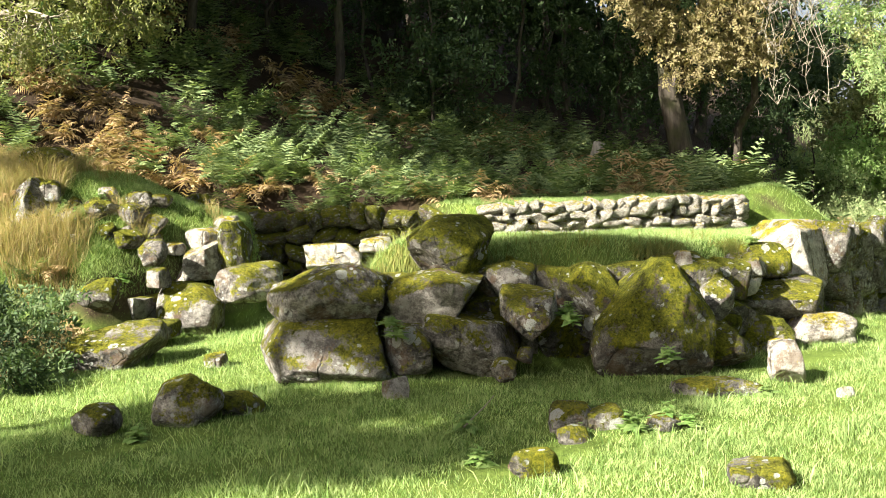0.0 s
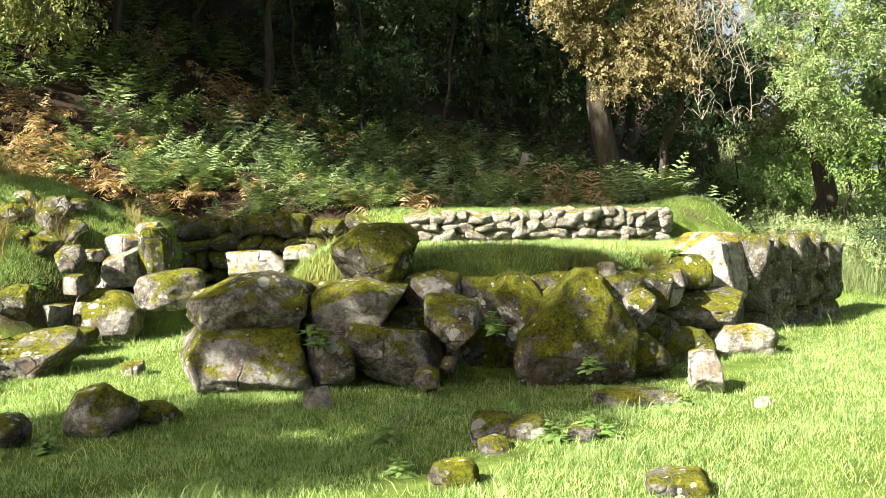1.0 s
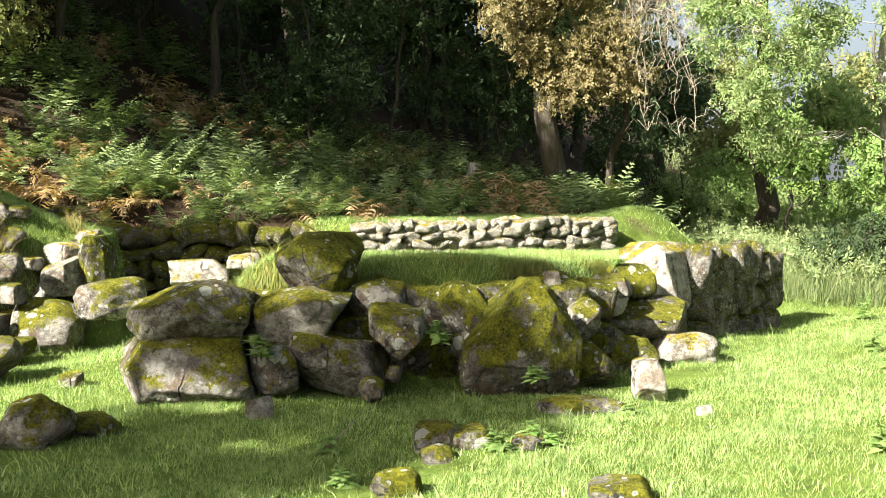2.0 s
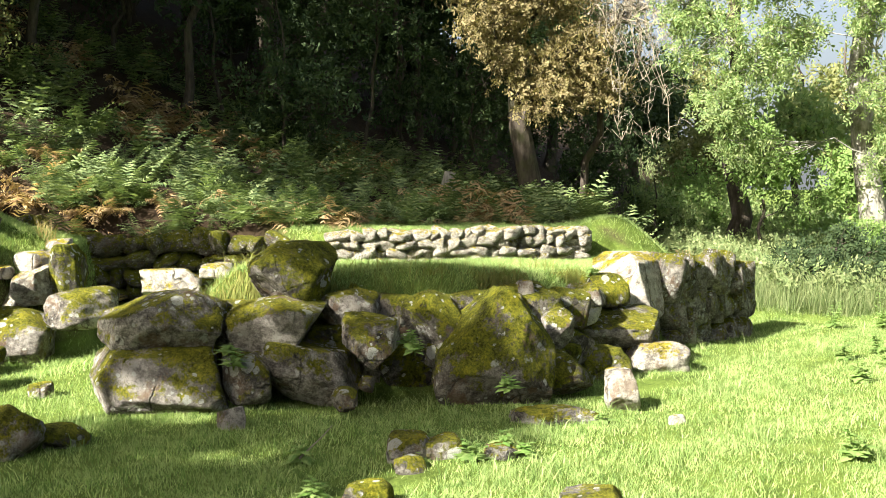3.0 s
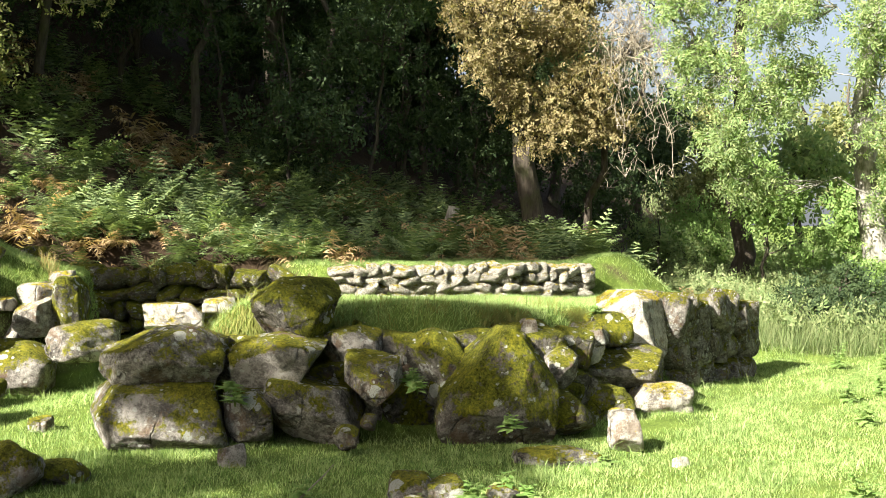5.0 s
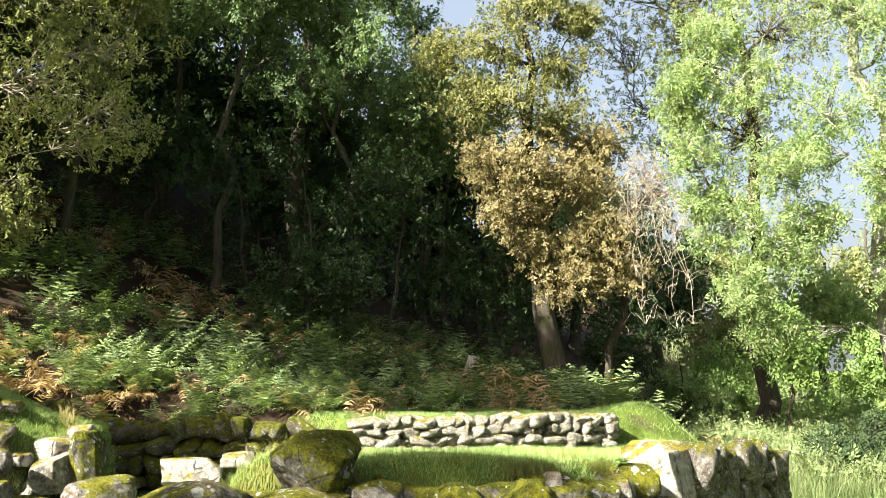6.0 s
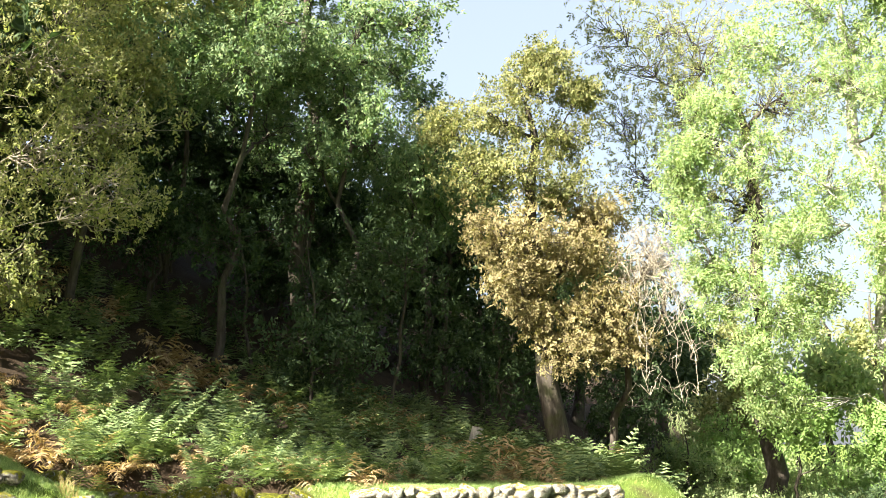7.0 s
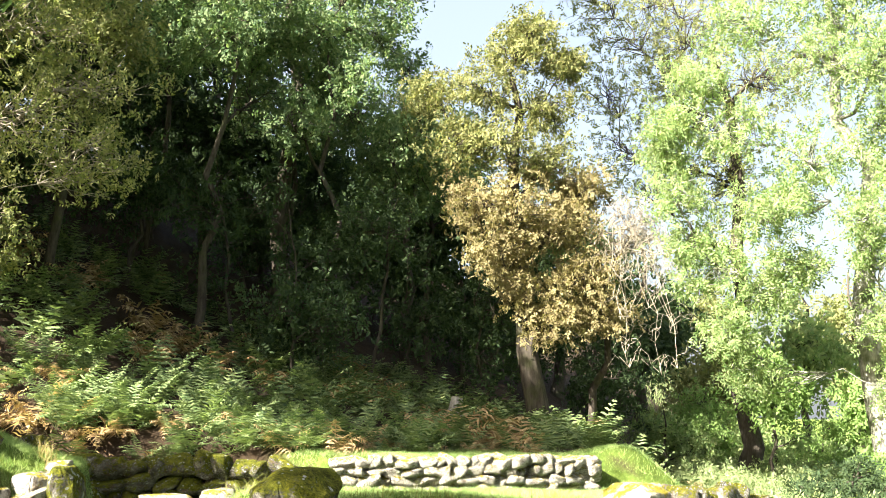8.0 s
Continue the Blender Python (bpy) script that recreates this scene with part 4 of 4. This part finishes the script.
rubble("wall_passage", [(-3.8, 12.0, 0), (-2.0, 11.95, 0), (-0.6, 11.8, 0), (0.3, 11.6, 0)], (0.0, 0.1), (1.16, 0.92), (0.16, 0.42), (0.14, 0.26), 0.3, PIECES_DARK, 44, "shaded dry-stone wall at the back of the passage")


# ---- small growth ----
def scatter(n, x0, x1, y0, y1, seed, keep):
    r = np.random.RandomState(seed)
    x, y = r.uniform(x0, x1, n), r.uniform(y0, y1, n)
    k = keep(x, y, r)
    x, y = x[k], y[k]
    return x, y, ground_z(x, y), r


def blades(name, x, y, z, r, tall, wide, material, label, lean=0.5, cat="grass", bend=False):
    """Grass: one narrow blade for each spot; with bend, two stretches that arch over."""
    n = len(x)
    a = r.uniform(0, 6.283, n)
    h = tall * r.uniform(0.4, 1.45, n) * (0.85 + 0.4 * wave(x, y, 8.0, 69))
    w = wide * r.uniform(0.7, 1.3, n)
    dx, dy = np.cos(a) * w, np.sin(a) * w
    l = lean * h * r.uniform(0.1, 1.2, n)
    b = r.uniform(0, 6.283, n)
    lx, ly = np.cos(b) * l, np.sin(b) * l
    at = lambda k, e: np.stack([x + lx * k[0] + dx * e, y + ly * k[0] + dy * e, z + h * k[1]], -1)
    if bend:
        v = np.stack([at((0, -0.02), -1), at((0, -0.02), 1), at((0.35, 0.6), 0.8), at((0.35, 0.6), -0.8), at((1, 0.9), 0.15), at((1, 0.9), -0.15)], 1)
        k = np.arange(n)[:, None] * 6
        f = np.concatenate([k + np.array([[0, 1, 2, 3]]), k + np.array([[3, 2, 4, 5]])])
    else:
        v = np.stack([at((0, -0.15), -1), at((0, -0.15), 1), at((1, 0.9), 0)], 1)
        f = np.arange(n * 3).reshape(-1, 3)
    return tagged(new(name, mesh_of(name, v.reshape(-1, 3), f, material)), label, cat, kind="stuff")


def on_lawn(x, y, r):
    tuft = 0.6 + 0.5 * wave(x, y, 5.0, 61)
    return (ground_z(x, y) < 0.4) & (x > -0.47 * y - 0.5) & (x < 0.68 * y + 0.5) & (r.uniform(size=x.shape) < np.clip(6 / y, 0.2, 1) ** 1.3 * tuft)


def on_turf(x, y, r):
    z = ground_z(x, y)
    return (z > 0.3) & ((inside(x, y, PLATFORM) > -0.2) | (x < -1.9) & (y < 11.3) | (y > 11.3) & (y < 13.2) & (x > 0) & (x < 6.8))


def on_edge(x, y, r):
    d = inside(x, y, PLATFORM)
    return (d > -0.05) & (d < 0.85) & (y < 9.6) & (wave(x, y, 4.0, 63) > 0.0) | (x < -2.1) & (ground_z(x, y) > 0.25) & (y < 11.2) & (wave(x, y, 3.0, 64) > 0.2)


x, y, z, r = scatter(1250000, -5.0, 9.0, 3.8, 13.5, 21, on_lawn)
blades("lawn_grass", x, y, z, r, 0.042, 0.0026, GRASS, "short sunlit grass of the lawn", 1.0)
x, y, z, r = scatter(90000, -5.0, 9.0, 3.8, 12, 29, lambda x, y, r: on_lawn(x, y, r) & (wave(x, y, 6.0, 68) > 0.25))
blades("lawn_tufts", x, y, z, r, 0.09, 0.0028, GRASS, "rough tufts of longer grass in the lawn", 1.1, bend=True)
x, y, z, r = scatter(380000, -5.0, 5.2, 7.6, 13.4, 22, on_turf)
blades("turf_grass", x, y, z, r, 0.055, 0.0028, GRASS, "short grass on the platform and bank", 1.1)
x, y, z, r = scatter(60000, -4.7, -1.85, 9.3, 11.4, 35, lambda x, y, r: (ground_z(x, y) > 0.35) & (wave(x, y, 5.0, 71) > -0.5))
blades("bank_grass", x, y, z, r, 0.055, 0.003, GRASS, "thick sunlit grass on the turf bank", 1.2)
x, y, z, r = scatter(26000, -5.0, 5.2, 7.6, 11.4, 25, on_edge)
blades("edge_grass", x, y, z, r, 0.15, 0.0022, DRY, "longer dry grass along the turf edges", 1.2, bend=True)


def hanging_grass(n, seed):
    """Long blades that spill over the broken front edge of the platform."""
    r = np.random.RandomState(seed)
    x, y = r.uniform(-0.9, 3.4, n), r.uniform(7.7, 10.0, n)
    d = inside(x, y, PLATFORM)
    keep = (d > 0.0) & (d < 0.5) & (wave(x, y, 7.0, 65) > 0.0)
    x, y, d = x[keep], y[keep], d[keep]
    z = ground_z(x, y)
    m = len(x)
    e = 0.05
    gx, gy = -(inside(x + e, y, PLATFORM) - d) / e, -(inside(x, y + e, PLATFORM) - d) / e
    ln = r.uniform(0.05, 0.2, m) * (0.75 + 0.45 * wave(x, y, 9.0, 70))
    a = r.normal(0, 0.5, m)
    ox, oy = (gx * np.cos(a) - gy * np.sin(a)) * ln, (gx * np.sin(a) + gy * np.cos(a)) * ln
    w = 0.003
    at = lambda k, h, q: np.stack([x + ox * k + oy / ln * w * q, y + oy * k - ox / ln * w * q, z + h * ln], -1)
    v = np.stack([at(0, -0.05, -1), at(0, -0.05, 1), at(0.5, 0.5, 0.8), at(0.5, 0.5, -0.8), at(1, -0.1, 0.2), at(1, -0.1, -0.2)], 1)
    k = np.arange(m)[:, None] * 6
    f = np.concatenate([k + np.array([[0, 1, 2, 3]]), k + np.array([[3, 2, 4, 5]])])
    tagged(new("hanging_grass", mesh_of("hanging_grass", v.reshape(-1, 3), f, DRY)), "long dry grass hanging over the broken wall edge", "grass", kind="stuff")


hanging_grass(55000, 33)
x, y, z, r = scatter(9000, -3.7, -2.2, 9.3, 10.8, 36, lambda x, y, r: (wave(x, y, 5.0, 72) > 0.3) & (ground_z(x, y) > 0.3))
blades("bank_tufts", x, y, z, r, 0.2, 0.0026, STRAW, "straw-coloured tufts among the grass of the bank", 1.1, bend=True)
x, y, z, r = scatter(60000, -5.2, -2.7, 7.6, 11.4, 26, lambda x, y, r: (x < -3.05 - 0.45 * (y > 9.4) - 0.3 * (y > 10)) & (x > -0.44 * y - 0.1) & (wave(x, y, 2.6, 67) > -0.2))
blades("bank_straw", x, y, z, r, 0.25, 0.0028, STRAW, "tall straw-coloured grass at the foot of the bank", 0.9, bend=True)
x, y, z, r = scatter(190000, 4.4, 20, 12.2, 26, 23, lambda x, y, r: (x > 0.3 * (y - 12) + 4.9 + 0.25 * wave(x, y, 2, 66)) & (x < 0.7 * y + 1) & (r.uniform(size=x.shape) < np.clip(13.5 / y, 0.2, 1) ** 3))
blades("meadow_grass", x, y, z, r, 0.42, 0.0032, MEADOW, "tall seeding meadow grass", 0.8, bend=True)
x, y, z, r = scatter(16000, 4.8, 16, 12.6, 24, 27, lambda x, y, r: (x > 0.3 * (y - 12) + 5.0) & (x < 0.7 * y + 1) & (r.uniform(size=x.shape) < np.clip(13.5 / y, 0.2, 1) ** 2))
weeds = leaf_cloud("meadow_weeds", np.stack([x, y, z + 0.5 * r.uniform(0.1, 1, len(x)) ** 0.7], -1), 0.07, 40000, 0.07, MEADOW, 28, 0.0, 2.4)
tagged(new("meadow_weeds", weeds), "leafy weeds standing among the tall grass", "weeds", kind="stuff")
tree("shrub", (9.2, 15.2, gz(9.2, 15.2)), (9.2, 15.2, 0.9), 0.03, ring(9.2, 15.2, 0.55, 0.8, 8, 0.4, 430, 0.5), 8000, 0.06, LEAF_WEED, BARK, 30, "pale green shrub at the edge of the meadow", twigs=14, spread=0.1)
BUSH = [(6.9, 13.5, 0.40), (7.5, 13.7, 0.5), (8.2, 13.9, 0.6), (7.2, 14.1, 0.62), (7.9, 14.3, 0.75), (8.8, 14.3, 0.55), (8.4, 13.5, 0.35), (7.7, 13.3, 0.3)]
tree("shrub", (7.7, 14.1, gz(7.7, 14.1)), (7.7, 14.1, 0.7), 0.03, [(a, b, c, 0.4) for a, b, c in BUSH], 14000, 0.06, LEAF_DARK_SHADE, BARK, 29, "dark green shrub at the edge of the meadow", twigs=16, spread=0.1)
x, y, z, r = scatter(40000, 5, 40, 24, 60, 24, lambda x, y, r: (x > 0.3 * (y - 12) + 4.9) & (x < 0.7 * y + 1))
blades("far_meadow_grass", x, y, z, r, 0.6, 0.012, MEADOW, "tall grass of the far meadow", 0.8)


def frond_mesh(name, seed, material, dead=False, stalks=11, pairs=11):
    """A clump of bracken: arching stalks with paired, toothed leaflets."""
    r = np.random.RandomState(seed)
    v, f = [], []

    def quad(a, b, c, d):
        n = len(v)
        v.extend([a[:], b[:], c[:], d[:]])
        f.append((n, n + 1, n + 2, n + 3))

    for s in range(stalks):
        a = r.uniform(0, 6.283)
        ln = r.uniform(0.55, 0.95)
        out = Vector((math.cos(a), math.sin(a), 0))
        side = Vector((-out.y, out.x, 0))
        rise, fall = r.uniform(0.6, 1.15), r.uniform(0.35, 0.8) * (1.4 if dead else 1)
        at = lambda k: out * (k * ln * 0.7) + Vector((0, 0, (rise * k - fall * k * k * 0.75) * ln * 1.25))
        quad(at(0) - side * 0.006, at(0) + side * 0.006, at(1) + side * 0.002, at(1) - side * 0.002)
        for i in range(pairs):
            k = 0.2 + 0.8 * i / pairs
            p = at(k)
            way = (at(k + 0.03) - p).normalized()
            reach = ln * 0.30 * (1 - k) ** 0.8 + 0.02
            for sg in (-1, 1):
                tip = p + (side * sg * r.uniform(0.85, 1.1) + way * 0.35 + Vector((0, 0, r.uniform(-0.5, 0.1) * (2.2 if dead else 1)))) * reach
                across = way * ((0.28 / pairs) * ln + 0.003)
                m1 = p.lerp(tip, 0.5) + Vector((0, 0, 0.012))
                quad(p - across * 0.5, p + across * 0.5, m1 + across * 0.8, m1 - across * 0.5)
                quad(m1 - across * 0.5, m1 + across * 0.6, tip + across * 0.1, tip)
    return mesh_of(name, v, f, material)


FRONDS = [frond_mesh("fronds", 500 + i, FERN) for i in range(5)]
FRONDS_FAR = [frond_mesh("fronds", 520 + i, FERN, False, 8, 8) for i in range(4)]
BROWNS_FAR = [frond_mesh("fronds", 530 + i, FERN_BROWN, True, 8, 8) for i in range(3)]
BROWNS = [frond_mesh("fronds", 510 + i, FERN_BROWN, True) for i in range(4)]


def bracken(x, y, size, k, brown, r):
    ob = new("bracken", (BROWNS if brown else FRONDS)[k % (4 if brown else 5)])
    ob.matrix_world = pose(x, y, gz(x, y) - 0.03, r.uniform(-10, 10), r.uniform(-10, 10), r.uniform(0, 360)) @ Matrix.Diagonal((size, size, size * r.uniform(0.85, 1.15), 1))
    return tagged(ob, "clump of withered rust-brown bracken on the bank" if brown else "clump of green bracken on the bank", "fern", "bracken on the bank")


def fern_patch(name, spots, meshes, label):
    """Many bracken clumps further up the slope, too many to tell apart, in one mesh."""
    base = []
    for me in meshes:
        co = np.empty(len(me.vertices) * 3, np.float32)
        me.vertices.foreach_get("co", co)
        base.append(co.reshape(-1, 3))
    vs = []
    for i, (x, y, size, turn) in enumerate(spots):
        c, s = math.cos(turn), math.sin(turn)
        v = base[i % len(base)] * size
        vs.append(np.stack([v[:, 0] * c - v[:, 1] * s + x, v[:, 0] * s + v[:, 1] * c + y, v[:, 2] + gz(x, y) - 0.03], -1))
    v = np.concatenate(vs)
    tagged(new(name, mesh_of(name, v, np.arange(len(v)).reshape(-1, 4), meshes[0].materials[0])), label, "ferns", kind="stuff")


r = np.random.RandomState(77)
for i in range(70):
    x = -4.4 + 4.9 * (i + r.uniform(0, 1)) / 70
    bracken(x, 11.98 + (0.3 if i % 2 else 0.9) * r.uniform() + 0.05 * x * (x > -2), r.uniform(0.5, 0.85), i, r.uniform() < (0.65 if x < -2.6 else 0.3), r)
for i in range(26):
    x = -3.8 + 3.4 * (i + r.uniform(0, 1)) / 26
    bracken(x, 11.82 + 0.1 * r.uniform() + 0.04 * x * (x > -2), r.uniform(0.4, 0.65), i, r.uniform() < 0.3, r)
for i in range(20):
    bracken(-2.7 + 1.9 * r.uniform(), 11.95 + 0.65 * r.uniform(), r.uniform(0.45, 0.7), i, r.uniform() < 0.3, r)
made, far_green, far_brown = 0, [], []
while made < 145 or len(far_green) < 260:
    x, y = r.uniform(-8, 6.2), r.uniform(11.0, 21)
    foot = (12.1 if x > -2.6 else 11.4) + (0.1 if x > 0.7 else 0.4 if x > -0.2 else 0) + 0.1 * max(x, 0)
    if x > 3.0 and y < 14 or y < foot or abs(x) > 0.5 * y:
        continue
    patch = float(wave(np.array([x]), np.array([y]), 1.5, 31)[0])
    brown = patch + r.uniform(-0.6, 0.6) > (0.5 if y > 14 else 0.28 if x > -2.4 else 0.1)
    if y < 14.4:
        if made < 145:
            bracken(x, y, r.uniform(0.4, 0.8), made, brown, r)
            made += 1
    elif len(far_green) < 260:
        (far_brown if brown else far_green).append((x, y, r.uniform(0.6, 1.1), r.uniform(0, 6.28)))
fern_patch("bracken_slope", far_green, FRONDS_FAR, "green bracken covering the shaded slope")
fern_patch("withered_bracken_slope", far_brown, BROWNS_FAR, "withered brown bracken covering the shaded slope")
# bracken and brambles beside the bank
for i in range(46):
    x, y = r.uniform(-4.9, -3.0), r.uniform(7.4, 10.6)
    if x > -0.42 * y + 0.55 or x < -0.45 * y - 0.1:
        continue
    bracken(x, y, r.uniform(0.3, 0.55), i, r.uniform() < 0.55, r)


# ---- weeds, brambles and oddments ----
def weed(x, y, z, tall, stems, seed, label, group="weeds in the grass"):
    """A leafy weed: a few stems with broad leaves in pairs."""
    r = np.random.RandomState(seed)
    root = new("weed")
    root.location = (x, y, z)
    wood, vs = [], []
    for s in range(stems):
        a, h = r.uniform(0, 6.283), tall * r.uniform(0.6, 1.1)
        tip = Vector((math.cos(a) * h * 0.35, math.sin(a) * h * 0.35, h))
        wood.append(tube([(0, 0, -0.02), tip * 0.5 + Vector((0, 0, h * 0.08)), tip], [0.004, 0.003, 0.0015], 4))
        for i in range(7):
            p = tip * (0.15 + 0.85 * i / 6)
            for e in (0, math.pi):
                b = a + i * 1.57 + e + r.uniform(-0.3, 0.3)
                d = Vector((math.cos(b), math.sin(b), r.uniform(-0.2, 0.35)))
                ln = (0.05 + 0.06 * r.uniform()) * (1.25 - 0.8 * i / 6)
                w = Vector((-d.y, d.x, 0)) * ln * 0.32
                up = Vector((0, 0, ln * 0.12))
                vs += [p[:], (p + d * ln * 0.45 + w)[:], (p + d * ln - up)[:], (p + d * ln * 0.45 + up * 0.4)[:]]
                vs += [p[:], (p + d * ln * 0.45 + up * 0.4)[:], (p + d * ln - up)[:], (p + d * ln * 0.45 - w)[:]]
    child("stem", joined("stem", wood, LEAF_WEED), root)
    child("foliage", mesh_of("foliage", vs, np.arange(len(vs)).reshape(-1, 4), LEAF_WEED), root)
    return tagged(root, label, "weed", group)

weed(0.74, 6.02, gz(0.74, 6.02), 0.12, 4, 950, "small green leafy weed growing in the lawn")
weed(0.89, 6.21, gz(0.89, 6.21), 0.14, 3, 951, "small green leafy weed growing in the lawn")
weed(0.97, 6.00, gz(0.97, 6.00), 0.1, 3, 952, "small green leafy weed growing in the lawn")
weed(1.27, 5.99, gz(1.27, 5.99), 0.13, 4, 953, "small green leafy weed growing in the lawn")
weed(1.39, 5.92, gz(1.39, 5.92), 0.1, 3, 954, "small green leafy weed growing in the lawn")
weed(1.07, 5.87, gz(1.07, 5.87), 0.1, 3, 955, "small green leafy weed growing in the lawn")
weed(0.10, 6.05, gz(0.10, 6.05), 0.16, 3, 956, "small green leafy weed growing in the lawn")
weed(-1.81, 5.96, gz(-1.81, 5.96), 0.1, 3, 957, "small green leafy weed growing in the lawn")
weed(2.07, 6.73, gz(2.07, 6.73), 0.09, 3, 958, "small green leafy weed growing in the lawn")
weed(0.18, 5.41, gz(0.18, 5.41), 0.09, 3, 959, "small green leafy weed growing in the lawn")
weed(4.66, 8.02, gz(4.66, 8.02), 0.22, 5, 960, "small green leafy weed growing in the lawn")
weed(5.10, 9.10, gz(5.10, 9.10), 0.25, 5, 961, "small green leafy weed growing in the lawn")
weed(5.64, 9.39, gz(5.64, 9.39), 0.3, 6, 962, "small green leafy weed growing in the lawn")
weed(3.32, 5.69, gz(3.32, 5.69), 0.2, 5, 963, "small green leafy weed growing in the lawn")
weed(5.36, 8.78, gz(5.36, 8.78), 0.3, 6, 964, "small green leafy weed growing in the lawn")
weed(6.23, 11.36, gz(6.23, 11.36), 0.3, 6, 965, "small green leafy weed growing in the lawn")
weed(6.82, 11.33, gz(6.82, 11.33), 0.4, 7, 966, "small green leafy weed growing in the lawn")
weed(-0.35, 7.30, 0.33, 0.12, 4, 980, "broad-leaved weed rooted between the boulders", "weeds in the wall")
weed(0.92, 7.45, 0.39, 0.13, 4, 981, "broad-leaved weed rooted between the boulders", "weeds in the wall")
weed(0.87, 7.50, 0.44, 0.1, 4, 982, "broad-leaved weed rooted between the boulders", "weeds in the wall")
weed(1.56, 7.20, 0.16, 0.1, 4, 983, "broad-leaved weed rooted between the boulders", "weeds in the wall")
weed(2.75, 9.30, 0.75, 0.14, 4, 984, "broad-leaved weed rooted between the boulders", "weeds in the wall")
weed(-0.40, 7.40, 0.41, 0.08, 4, 985, "broad-leaved weed rooted between the boulders", "weeds in the wall")
weed(-3.72, 10.20, gz(-3.72, 10.20), 0.16, 5, 990, "leafy green weed on the turf bank")
weed(-3.53, 10.10, gz(-3.53, 10.10), 0.18, 5, 991, "leafy green weed on the turf bank")
weed(-3.04, 9.80, gz(-3.04, 9.80), 0.14, 5, 992, "leafy green weed on the turf bank")
weed(-2.57, 10.40, gz(-2.57, 10.40), 0.1, 5, 993, "leafy green weed on the turf bank")
weed(-3.40, 10.40, gz(-3.40, 10.40), 0.12, 5, 994, "leafy green weed on the turf bank")
weed(-2.57, 9.70, gz(-2.57, 9.70), 0.12, 5, 995, "leafy green weed on the turf bank")

# brambles where the bank meets the lawn
for i, (x, y, z, w) in enumerate([(-3.25, 7.55, 0.22, 0.34), (-3.05, 7.75, 0.15, 0.26), (-3.5, 8.0, 0.35, 0.36), (-3.35, 8.4, 0.4, 0.3), (-3.75, 8.6, 0.5, 0.36)]):
    tree("bramble", (x, y, gz(x, y)), (x, y, gz(x, y) + z), 0.012, ring(x, y, gz(x, y) + z * 0.8, w, 5, w * 0.6, 860 + i, 0.8), 2600, 0.045, LEAF_MID if i % 2 else LEAF_DARK_SHADE, FERN_BROWN, 865 + i,
         "tangled bramble with dark leaves beside the bank", twigs=10, spread=0.06, group="brambles by the bank", twig=0.004)
# a weathered stump among the bracken, and a twig on the lawn
stump = new("tree_stump", joined("tree_stump", [tube([(0, 0, -0.2), (0.02, 0, 0.15), (0.0, 0.02, 0.4), (0.03, 0, 0.62)], [0.2, 0.14, 0.12, 0.09], 9)], BARK_PALE))
stump.location = (2.42, 16.4, gz(2.42, 16.4))
tagged(stump, "weathered pale tree stump among the bracken", "stump")
twig = new("twig", joined("twig", [tube([(0.10, 5.99, 0.03), (0.23, 6.23, 0.09), (0.30, 6.48, 0.10)], [0.006, 0.005, 0.003], 5)], TWIG))
tagged(twig, "dry pale twig lying in the grass", "twig")
